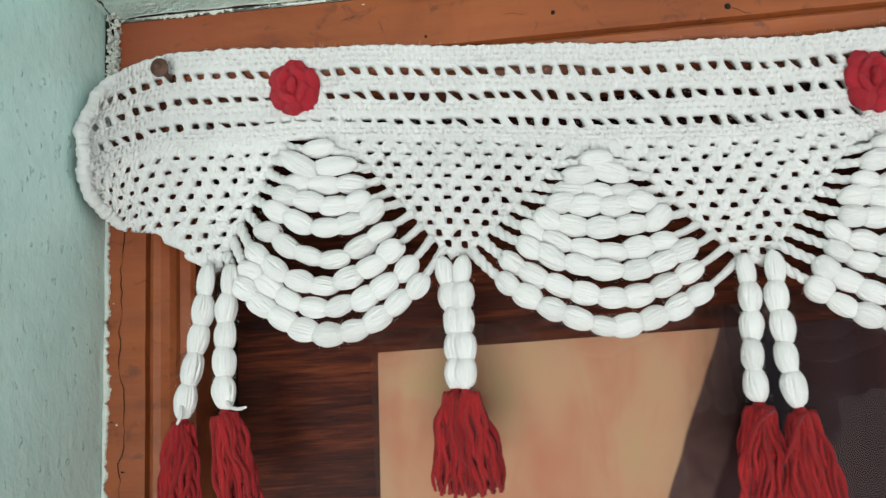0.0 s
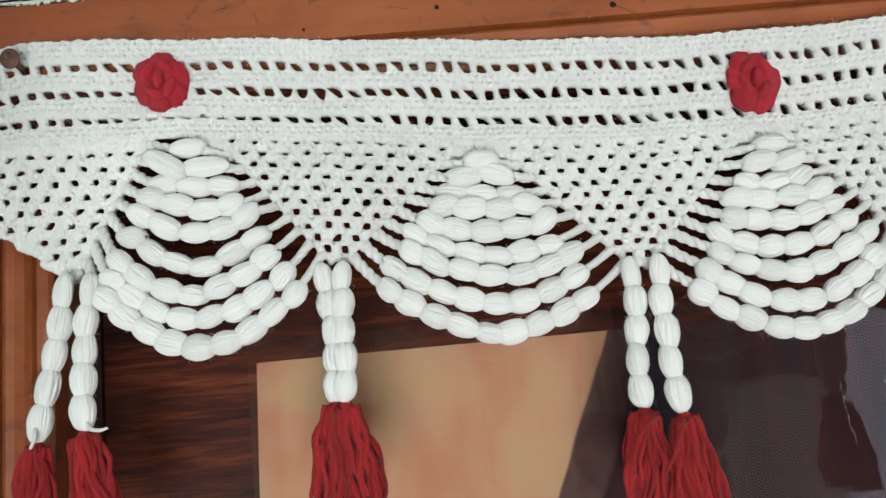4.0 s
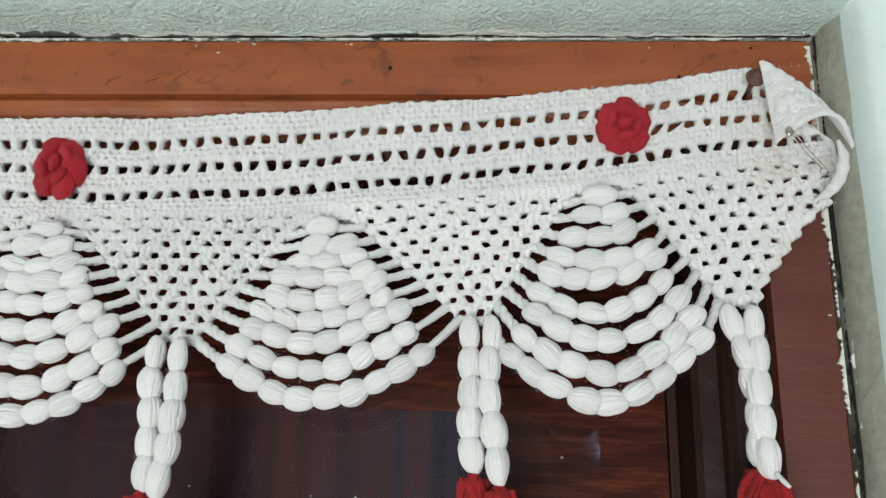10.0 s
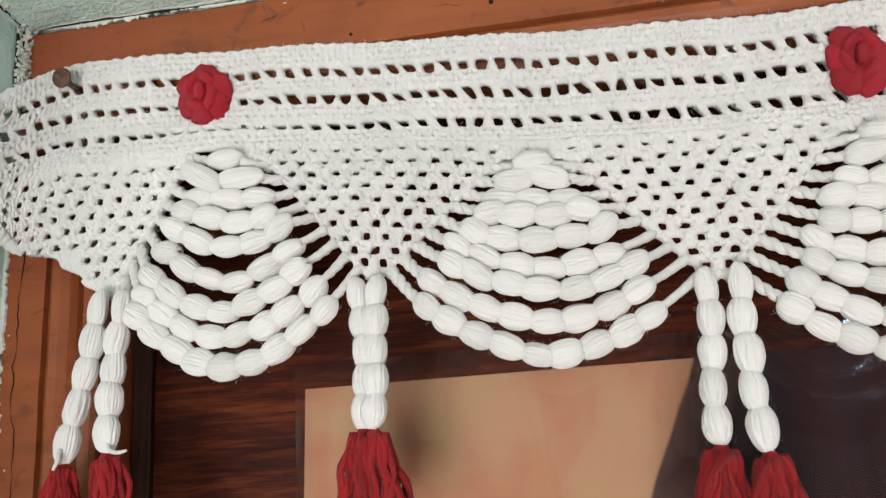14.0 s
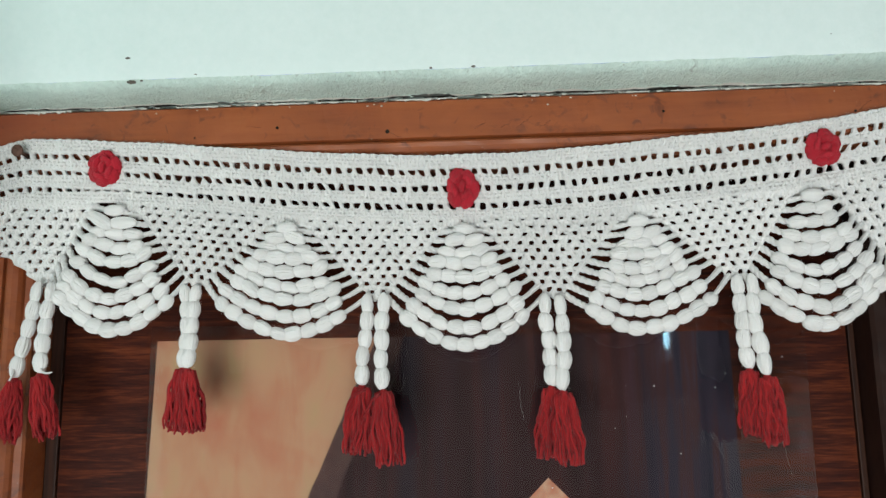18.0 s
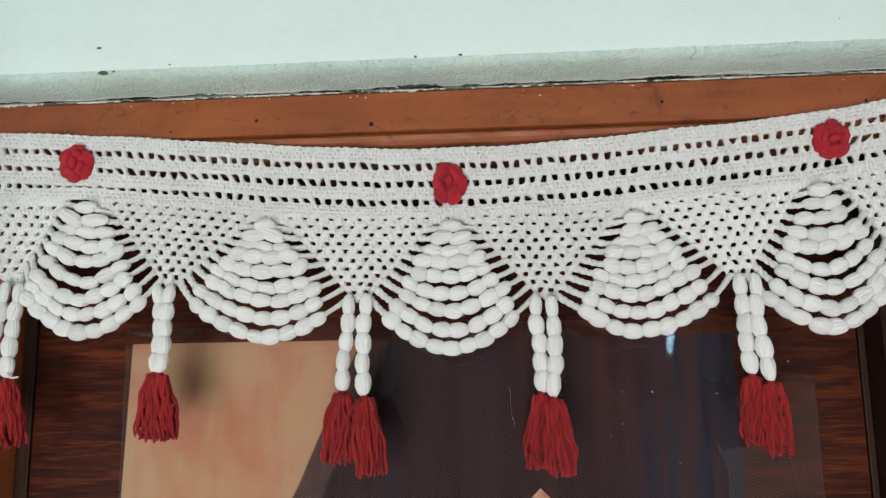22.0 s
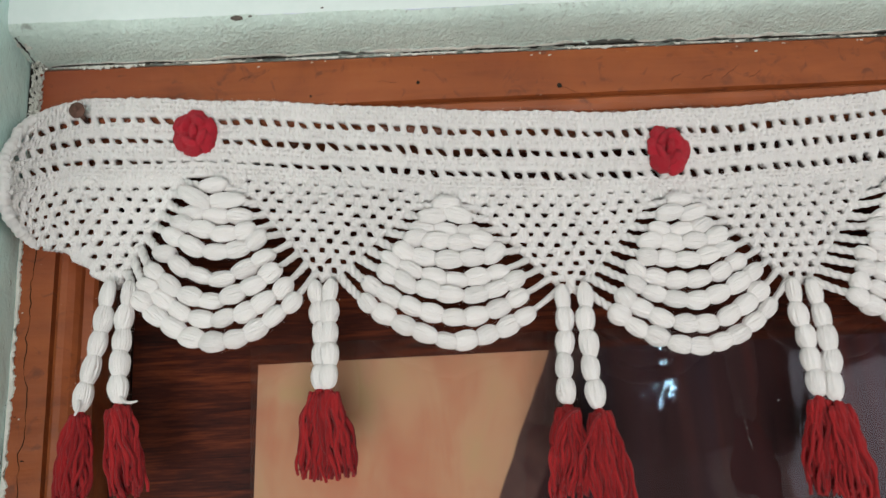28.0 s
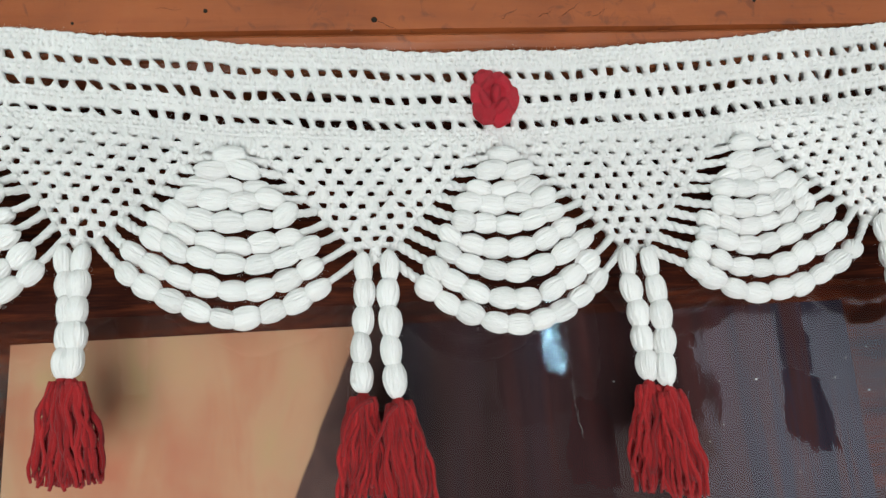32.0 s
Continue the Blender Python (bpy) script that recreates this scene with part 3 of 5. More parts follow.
ragged("paint_smear", 0, LEFT + 0.005, LEFT + 0.085, HEAD + 0.001, -0.0055, 0.0008, -0.0006, CHIPPED_PAINT, door_frame, 6.2, 0.45, "thick chipped white paint in the frame's corner")

# dark cracks between wood and plaster, and the plaster's broken lip
crack = ragged("dark_crack", 0, LEFT, RIGHT + 0.004, 2.0552, -0.0034, 0.0006, 0.002, DARK_GAP, None, 2.2)
tagged(crack, "dark open crack between the frame and the plaster above", "crack", kind="structure")
crack = ragged("dark_crack_side", 2, 0.0, 2.055, 0.4830, -0.0045, 0.0006, 0.003, DARK_GAP, None, 5.5)
tagged(crack, "dark open crack between the frame and the plaster beside it", "crack", kind="structure")
for seed, lo, hi in ((11.0, 1.50, 1.86), (13.0, 1.86, 2.05)):
    lip = ragged("plaster_lip", 2, lo, hi, 0.4830, -0.0028, 0.0012, -0.0010, CHIPPED_PAINT, None, seed, 0.52, "", 0.8)
    tagged(lip, "broken bits of white plaster along the crack beside the frame", "plaster", kind="structure")
lip = ragged("plaster_lip_top", 0, LEFT, RIGHT, 2.0552, -0.0024, 0.0014, -0.0008, GREY_PLASTER, None, 17.0, 0.45, "", 1.0)
tagged(lip, "broken lip of grey plaster over the door frame", "plaster", kind="structure")


def soffit_smear(name, x0, x1, reach, seed, gate, material, lift, label):
    """Ragged paint or soot on the soffit, spreading forward from its joint with the frame."""
    verts = []
    s = np.arange(x0, x1, 0.0011)
    for k, t in enumerate(s):
        n1 = 0.5 + 0.5 * wander(t, seed, 0.3, 30) + 0.3 * wander(t, seed, 7.7, 110) + 0.15 * wander(t, seed, 3.1, 420)
        n1 = max(0.0, n1 - gate) / (1 - gate) * min(1.0, 6 * k / len(s), 6 * (len(s) - k) / len(s))
        for f in (0.0, 0.4, 0.75, 1.0):
            a = 0.001 - reach * n1 * f
            b = float(np.interp(a, [-0.036, -0.020, 0.06], [2.0568, 2.0548, 2.0535]))
            verts.append((t, a, b + 0.0024 * (0.6 * wander(a, b, t, 27) + 0.4 * wander(b, t, a, 85)) - lift * (1.0 if f < 1 else 0.3)))
    ob = place(name, mesh_of(name, verts, grid_quads(len(s), 4), material))
    return tagged(ob, label, "stain", kind="structure")


soffit_smear("whitewash_edge", LEFT + 0.004, RIGHT, 0.0075, 31.0, 0.12, CHIPPED_PAINT, 0.0007, "ragged pale whitewash along the soffit's lower edge")
for seed, x0, x1, reach in ((41.0, -0.062, 0.052, 0.008), (43.0, 0.066, 0.092, 0.010), (47.0, 0.17, 0.27, 0.005), (53.0, -0.26, -0.20, 0.005)):
    soffit_smear("soot_smudge", x0, x1, reach, seed, 0.25, SOOT, 0.0012, "dark smudge of dirt along the crack over the frame")

# lump of mortar in the upper corner, marks on the wall
def crumble(name, centre, spread, size, count, label):
    """Irregular crumbs of mortar packed into one rough mass."""
    out = []
    for k in range(count):
        c = np.array(centre) + rng.uniform(-1, 1, 3) * np.array(spread)
        shape = 1 + 0.35 * np.sin(BALL3 @ rng.uniform(-5, 5, 3) + k)[:, None] + 0.2 * np.sin(BALL3 @ rng.uniform(-9, 9, 3))[:, None]
        turn = np.array(Euler(rng.uniform(0, 6, 3)).to_matrix())
        out.append((c + (BALL3 * shape * size * rng.uniform(0.4, 1.3, 3)) @ turn, BALL3_Q))
    return tagged(place(name, mesh_of(name, *joined(out), CHIPPED_PAINT)), label, "mortar", kind="structure")


crumble("mortar_lump", (LEFT + 0.003, -0.012, 2.0565), (0.005, 0.018, 0.0016), 0.0014, 130, "crumbling lump of whitewashed mortar in the corner over the frame")
crumble("mortar_fill", (LEFT + 0.004, -0.003, 2.028), (0.0035, 0.004, 0.030), 0.0013, 260, "rough whitewashed mortar filling the joint beside the frame")
seam = ragged("mortar_seam", 2, 1.995, 2.056, LEFT - 0.001, 0.0075, 0.0022, -0.0012, CHIPPED_PAINT, None, 21.0, 0.12)
tagged(seam, "rough whitewashed mortar between the frame and the side wall", "mortar", kind="structure")
seam = ragged("mortar_crack", 2, 1.985, 2.058, LEFT - 0.001, 0.0040, 0.0006, -0.0048, DARK_GAP, None, 23.0, 0.25)
tagged(seam, "dark crack in the corner beside the frame", "crack", kind="structure")
f = np.linspace(0, 1, 40)
gap_line = np.stack([LEFT + 0.0026 + 0.0016 * np.array([wander(v, 0.2, 0.9, 14) for v in f]), -0.040 + 0.037 * np.clip(f / 0.6, 0, 1), 2.0550 - 0.003 * f - 0.050 * np.clip((f - 0.6) / 0.4, 0, 1)], -1)
gap_line[:, 2] += 0.0012 * np.array([wander(v, 4.2, 0.9, 11) for v in f])
gap_crack = place("corner_crack", mesh_of("corner_crack", *tube(gap_line, 0.0013 * (0.55 + 0.45 * np.array([wander(v, 7.2, 0.1, 9) for v in f])), 6), DARK_GAP))
tagged(gap_crack, "dark open crack where the soffit meets the side wall", "crack", kind="structure")
for mx, my, mz, mr in ((-0.302, WALL_Y, 2.085, 0.0016), (-0.298, -0.046, 2.061, 0.0026), (-0.2955, -0.046, 2.0605, 0.0016), (-0.288, -0.046, 2.062, 0.0010), (-0.235, -0.047, 2.066, 0.0008),
                       (-0.01, -0.047, 2.064, 0.0012), (0.03, -0.047, 2.064, 0.0014), (0.36, -0.047, 2.083, 0.0006), (-0.40, -0.020, 2.0565, 0.0022)):
    v = np.array([mx, my, mz]) + BALL3 * mr * np.array([1.3, 0.6, 0.8]) * (1 + 0.3 * np.sin(BALL3[:, :1] * 7 + mx * 99))
    place("wall_nick", mesh_of("wall_nick", v, BALL3_Q, NICK_DIRT), head_wall, label="small dark chip in the wall")

# ---- door leaf ----
door = thing("door_2", (0, DOOR_Y, 0), "dark red varnished wooden door leaf, closed", "door", kind="structure")
place("panel", bm_mesh("panel", box_bm((-0.396, 0.004, 0.02), (0.387, 0.035, 1.99)), DOOR_WOOD), door)
place("stile", bm_mesh("stile", box_bm((-0.4095, 0.000, 0.02), (-0.3965, 0.035, 1.99), 0.0015), STILE_WOOD), door, label="dark edge strip of the door")
place("stile", bm_mesh("stile", box_bm((0.3875, 0.000, 0.02), (0.3935, 0.035, 1.99), 0.0012), STILE_WOOD), door, label="dark edge strip of the door")

poster = thing("poster", (-0.012, DOOR_Y + 0.003, 1.5), "faded printed poster in peach and dark plum, pasted on the door", "poster")
bm = bmesh.new()
for x, z in ((-0.3125, 1.42), (0.279, 1.42), (0.274, 1.8205), (-0.3000, 1.8210)):
    bm.verts.new((x, 0, z))
bm.faces.new(bm.verts)
extruded = bmesh.ops.extrude_face_region(bm, geom=list(bm.faces))
for e in extruded["geom"]:
    if isinstance(e, bmesh.types.BMVert):
        e.co.y -= 0.0008
bmesh.ops.recalc_face_normals(bm, faces=bm.faces)
sheet = place("paper_sheet", bm_mesh("paper_sheet", bm, POSTER_PRINT), poster)
sheet.location = -Vector(poster.location) + Vector((0, DOOR_Y + 0.0035, 0))

film_s, film_t = np.linspace(-0.305, 0.345, 60), np.linspace(1.42, 1.835, 40)
fv = [(x, DOOR_Y - 0.0015 + 0.0010 * wander(x, 0.5, z, 9) + 0.0004 * wander(x, 2.5, z, 40), z) for z in film_t for x in film_s]
film = place("plastic_film", mesh_of("plastic_film", fv, grid_quads(40, 60), FILM))
film.visible_shadow = False
tagged(film, "clear glossy plastic film stretched over the poster and door", "plastic film")
for k in range(16):
    sx, sz, sr = rng.uniform(0.02, 0.33), rng.uniform(1.67, 1.80), rng.uniform(0.0003, 0.0008)
    v = np.array([sx, DOOR_Y - 0.0035, sz]) + BALL3 * sr * np.array([1, 0.5, 1])
    place("speck", mesh_of("speck", v, BALL3_Q, SPECK_AND_GLINT), film, label="white paint speck")
# highlights on the film's creases, drawn as thin white broken lines
for cx, z0, z1, bow in ((0.066, 1.775, 1.738, 0.003), (0.315, 1.715, 1.685, 0.006)):
    z = z0
    while z > z1:
        step = rng.uniform(0.003, 0.009)
        t = np.linspace(0, 1, 5)
        zz = z - step * t
        f = (z0 - zz) / (z0 - z1)
        line = np.stack([cx + bow * f + 0.0012 * np.array([wander(v, cx, 0.4, 160) for v in zz]) + 0.0008 * np.array([wander(v, cx, 3.4, 520) for v in zz]), np.full(5, DOOR_Y - 0.0036), zz], -1)
        place("crease", mesh_of("crease", *tube(line, 0.00007 * np.array([0.3, 1, 1.3, 0.7, 0.3]), 6), SPECK_AND_GLINT), film, label="thin white line drawn as the highlight of a film crease")
        z -= step + rng.uniform(-0.001, 0.002)

# ---- the crochet valance ----
valance = thing("crochet_valance", (0, 0, 2.0), "white crocheted door valance with puff scallops and red tassels", "door valance")
TOP_X = np.array([-0.50, -0.403, -0.311, -0.22, -0.13, -0.041, 0.046, 0.133, 0.218, 0.304, 0.378, 0.434, 0.50])
TOP_Z = np.array([2.019, 2.0155, 2.010, 2.001, 1.992, 1.987, 1.986, 1.989, 1.996, 2.003, 2.0125, 2.0215, 2.026])


def top_edge(u):
    """Height of the upper edge, which sags between the nails."""
    u = np.asarray(u, float)
    return np.mean([np.interp(u + d, TOP_X, TOP_Z) for d in (-0.03, -0.015, 0.0, 0.015, 0.03)], axis=0)


END_W = (-0.004, 0.012, 0.030, 0.050, 0.066, 0.080, 0.100, 0.140)
END_Y = (-0.033, -0.042, -0.0500, -0.0495, -0.045, -0.030, -0.018, -0.0135)
END_Z = (1.9840, 1.9690, 1.9520, 1.9370, 1.9240, 1.9140, 1.9045, 1.8700)


def cloth_surface(u, w):
    """The middle of the cloth; its left end curls forward along the side wall."""
    r = np.clip(u - 0.440, 0, None)
    f = np.clip((-0.412 - u) / 0.078, 0, 1)
    x = np.where(r > 0, 0.440 + 0.85 * r, u)
    y = -0.0066 - 0.0038 * np.clip((w - 0.045) / 0.03, 0, 1) - 0.0025 * np.sin(u * 21 + 1.0) * np.clip(w / 0.1, 0, 1) - 0.0012 * np.sin(u * 63 + w * 40) - 4.0 * r**2
    z = top_edge(u) - w - 0.06 * r + 0.0018 * np.clip(1 - w / 0.055, 0, 1)
    hang = -0.4565 + 0.0012 * np.sin(w * 150)
    x = np.where(f > 0, -0.412 + (hang + 0.412) * (1 - (1 - f) ** 1.7), x)
    y = y + (np.interp(w, END_W, END_Y) + 0.0012 * np.sin(w * 210) - y) * f**2
    z = z + (np.interp(w, END_W, END_Z) - z) * f**1.6
    # crease near the first flower
    crease = np.exp(-(((u + 0.345) / 0.03) ** 2)) * np.exp(-(((w - 0.05) / 0.012) ** 2))
    return np.stack([x, y - 0.004 * crease, z], -1)


def cloth(u, w, out=0.0):
    """Where the point u along and w below the upper edge hangs; out: off the cloth, towards the room."""
    u, w, out = np.broadcast_arrays(np.asarray(u, float), np.asarray(w, float), np.asarray(out, float))
    e = 0.002
    du = cloth_surface(u + e, w) - cloth_surface(u - e, w)
    dw = cloth_surface(u, w + e) - cloth_surface(u, w - e)
    n = np.cross(du, dw)
    n = n / (np.linalg.norm(n, axis=-1)[..., None] + 1e-12)
    n = n * np.where(n[..., 1:2] > 0, -1, 1)
    return cloth_surface(u, w) + n * out[..., None]


def soft_noise(u, w, size, seed):
    """Smooth random field in about -1..1, with lumps of the given size."""
    table = np.random.default_rng(seed).uniform(-1, 1, (64, 64))
    a, b = u / size + 1000.0, w / size + 1000.0
    i, j = np.floor(a).astype(int), np.floor(b).astype(int)
    f, g = a - i, b - j
    f, g = f * f * (3 - 2 * f), g * g * (3 - 2 * g)
    at = lambda p, q: table[p % 64, q % 64]
    return (at(i, j) * (1 - f) + at(i + 1, j) * f) * (1 - g) + (at(i, j + 1) * (1 - f) + at(i + 1, j + 1) * f) * g


def crochet_sheet(u0, u1, w0, w1, outline, holes, relief, cell=0.00062, front=0.0030, rear=0.0046, round_off=0.0014):
    """A thick piece of crochet on the cloth: closed yarn with rounded open holes.
    outline(u, w): distance inside its border; holes: rows of u, w, half width, half height, shear, taper."""
    us, ws = np.arange(u0, u1 + cell, cell * 1.15), np.arange(w0, w1 + cell, cell)
    u, w = np.meshgrid(us, ws, indexing="ij")
    f = outline(u, w)
    for hu, hw, ha, hb, shear, taper in holes:
        i0, i1 = np.searchsorted(us, (hu - 3 * ha - 0.004, hu + 3 * ha + 0.004))
        j0, j1 = np.searchsorted(ws, (hw - 3 * hb - 0.004, hw + 3 * hb + 0.004))
        x, z = u[i0:i1, j0:j1] - hu, w[i0:i1, j0:j1] - hw
        wide = ha * np.clip(1 + taper * z / hb, 0.25, 2.0)
        d = ((np.abs((x - shear * z) / wide) ** 3.8 + np.abs(z / hb) ** 3.8) ** (1 / 3.8) - 1) * 0.5 * (ha + hb) * 0.9
        f[i0:i1, j0:j1] = np.minimum(f[i0:i1, j0:j1], d)
    f = f + 0.00022 * soft_noise(u, w, 0.0015, 77)
    gu, gw = np.gradient(f, us, ws)
    near = np.abs(f) < 0.75 * cell
    size = gu**2 + gw**2 + 0.05
    u = np.where(near, u - np.clip(f * gu / size, -cell, cell), u)
    w = np.where(near, w - np.clip(f * gw / size, -cell, cell), w)
    f = np.where(near, 0.0, f)
    r, c = np.meshgrid(np.arange(len(us) - 1), np.arange(len(ws) - 1), indexing="ij")
    n = len(ws)
    q = np.stack([r * n + c, (r + 1) * n + c, (r + 1) * n + c + 1, r * n + c + 1], -1).reshape(-1, 4)
    flat = f.ravel()
    q = q[(flat[q] > -1e-6).all(1)]
    q = q[(flat[q] > 1e-6).any(1)]
    used = np.unique(q)
    new_id = np.zeros(flat.size, int)
    new_id[used] = np.arange(len(used))
    q, u, w, f = new_id[q], u.ravel()[used], w.ravel()[used], flat[used]
    plump = np.sqrt(1 - (1 - np.clip(f / round_off, 0, 1)) ** 2)
    top = cloth(u, w, plump * (front + relief(u, w)))
    low = cloth(u, w, -plump * rear * np.clip((u + 0.480) / 0.05, 0.22, 1))
    return np.concatenate([top, low]), np.concatenate([q[:, ::-1], q + len(used)])


U0, U1 = -0.490, 0.486
HOLE_ROWS = (0.0138, 0.0299, 0.0468)
STRIPES = ((-0.0030, 0.0110), (0.0165, 0.0273), (0.0330, 0.0440), (0.0498, 0.0592))
PITCH = 0.01016


def drift(u, w):
    """How far the band's rows hang below their usual place."""
    rise = -0.0026 * np.clip((u - 0.20) / 0.13, 0, 1) * np.clip(w / 0.047, 0, 1) * np.clip(1 - (w - 0.047) / 0.012, 0, 1)
    return rise + 0.0005 * np.sin(u * 19 + 1.2)


def band_outline(u, w):
    w = w - drift(u, w)
    rim = 0.0004 * np.sin(u * 700) + 0.0004 * soft_noise(u, w, 0.006, 3)
    inside = np.minimum(w + 0.0030 + rim, 0.0594 - w + 0.5 * rim)
    inside = np.minimum(inside, (w - 1.10 * (u - 0.437) + 0.002) * 0.67)
    return np.minimum(inside, np.minimum(u - U0 + 0.4 * rim, U1 - u))


def band_relief(u, w):
    w = w - drift(u, w)
    h = 0.00045 * soft_noise(u, w, 0.0017, 5) + 0.00045 * soft_noise(u, w, 0.0046, 6)
    for k, (lo, hi) in enumerate(STRIPES):
        on = np.clip((w - lo) / 0.0008, 0, 1) * np.clip((hi - w) / 0.0008, 0, 1)
        posts = np.cos(2 * np.pi * (u / (PITCH / 3) + 0.25 * np.sin(u * 90) + 0.4 * k))
        h = h + on * 0.00038 * posts
        for m, at in enumerate((0.26, 0.60) if k else (0.22, 0.48, 0.74)):
            line = np.exp(-(((w - lo - at * (hi - lo) - 0.0003 * np.sin(u * 130 + k)) / 0.00050) ** 2))
            dash = np.clip(1.7 * np.cos(2 * np.pi * (u / (PITCH / 2) + 0.5 * (m % 2) + 0.17 * k)) - 0.25 + 1.2 * soft_noise(u, w, 0.007, 40 + k), 0, 1)
            h = h - 0.0052 * line * dash
    rolled = np.exp(-(((u - U0 - 0.003) / 0.0042) ** 2)) + np.exp(-(((w + 0.0005) / 0.0035) ** 2)) * np.clip((-0.415 - u) / 0.03, 0, 1)
    return h + np.clip(rolled, 0, 1) * 0.0022


band_holes, row_seed = [], np.random.default_rng(21)
for k, w in enumerate(HOLE_ROWS):
    u = U0 + 0.012 + 0.003 * k
    while u < U1 - 0.008:
        tight = 1 - math.exp(-(((u + (0.352, 0.352, 0.320)[k]) / (0.040, 0.042, 0.075)[k]) ** 2)) * (0.15, 0.50, 0.66)[k]
        slant = float(np.interp(u, [-0.40, -0.05, 0.15, 0.40], [0.50, 0.28, 0.0, -0.30])) + row_seed.normal(0, 0.22)
        hb = 0.0031 * tight * row_seed.uniform(0.75, 1.15)
        ww = w + row_seed.normal(0, 0.0003) + 0.0004
        band_holes.append((u + row_seed.normal(0, 0.0004), ww + float(drift(u, ww)), 0.0027 * row_seed.uniform(0.82, 1.12), hb, slant, row_seed.normal(-0.12 if k < 2 else 0.0, 0.18)))
        u += PITCH * row_seed.uniform(0.96, 1.04)
v, q = crochet_sheet(U0 - 0.002, U1, -0.0065, 0.0605, band_outline, band_holes, band_relief)
place("band", mesh_of("band", local(valance, v), q, WHITE_YARN), valance, label="dense white crochet band with three rows of square holes", kind="stuff")

# scallops: slanting edges of the mesh beside each, as u and w of row 0 with their steps from row to row
SCALLOPS = [
    dict(u=-0.319, left=(-0.3339, -0.00467, 0.0507, 0.00850), right=(-0.3072, 0.00599, 0.0616, 0.00726)),
    dict(u=-0.152, left=(-0.1594, -0.00712, 0.0638, 0.00705), right=(-0.1424, 0.00690, 0.0648, 0.00733)),
    dict(u=0.0170, left=(0.0082, -0.00656, 0.0621, 0.00765), right=(0.0246, 0.00674, 0.0619, 0.00766)),
    dict(u=0.180, left=(0.1704, -0.00620, 0.0656, 0.00744), right=(0.1871, 0.00730, 0.0635, 0.00746)),
    dict(u=0.340, left=(0.3320, -0.00568, 0.0586, 0.00807), right=(0.3476, 0.00588, 0.0550, 0.00883)),
]
# rows of puffs in each scallop: left end x, z, right end x, z, sag, all in millimetres
PUFF_ROWS = [
    [(-319, 1941, -319, 1941, 0), (-332, 1932, -308, 1929, 1), (-334, 1921, -300, 1917, 1.2), (-340, 1913, -294, 1905, 3.7), (-345, 1904, -286, 1898, 10.5),
     (-353, 1892, -282, 1885, 16.0), (-358, 1878, -276, 1872, 19.8), (-363, 1869, -268, 1862, 24.0), (-366, 1858, -263, 1851, 29.6)],
    [(-152, 1919, -152, 1919, 0), (-162, 1911, -142, 1910, 0), (-170, 1903, -136, 1899, 1.5), (-176, 1895, -128, 1891, 2.9), (-184, 1885, -120, 1881, 6.0),
     (-194, 1879, -117, 1868, 9.7), (-197, 1869, -105, 1860, 13.2), (-208, 1861, -104, 1847, 17.3), (-211, 1848, -99, 1834, 21.0)],
    [(17, 1913, 17, 1913, 0), (8, 1904, 27, 1904, 0), (0, 1893, 33, 1893, 1.8), (-9, 1884, 41, 1883, 3.3), (-12, 1873, 46, 1874, 5.6),
     (-20, 1864, 52, 1865, 11.6), (-22, 1853, 61, 1857, 16.6), (-31, 1844, 63, 1843, 23.0), (-36, 1832, 68, 1831, 26.1)],
    [(180, 1917, 180, 1917, 0), (174, 1907, 191, 1908, 0), (166, 1895, 198, 1900, 0.3), (159, 1887, 206, 1891, 1.8), (156, 1875, 213, 1884, 4.8),
     (148, 1867, 217, 1875, 8.4), (144, 1857, 227, 1868, 12.5), (137, 1846, 232, 1854, 16.3), (132, 1835, 240, 1844, 22.4)],
    [(340, 1936, 340, 1936, 0), (332, 1924, 349, 1926, 0.5), (323, 1912, 354, 1915, 1.7), (317, 1900, 363, 1904, 5.7), (311, 1889, 367, 1899, 7.8),
     (306, 1878, 372, 1887, 15.6), (303, 1866, 380, 1877, 20.3), (297, 1853, 388, 1866, 25.5), (289, 1843, 392, 1852, 28.8)],
]


def edge_point(side, j):
    """Where the slanting edge of the mesh lies at row j."""
    a0, a1, b0, b1 = side
    return a0 + a1 * j, b0 + b1 * j


def left_end(w):
    return np.interp(w, [0.080, 0.096, 0.111, 0.116, 0.131, 0.143], [-0.489, -0.476, -0.455, -0.430, -0.409, -0.396]) + 0.0020 * np.sin(w * 2 * np.pi / 0.0105)


def right_end(w):
    return np.interp(w, [0.058, 0.072, 0.086, 0.099, 0.132, 0.14], [0.486, 0.486, 0.480, 0.463, 0.434, 0.430]) + 0.0018 * np.sin(w * 2 * np.pi / 0.0087 + 1)


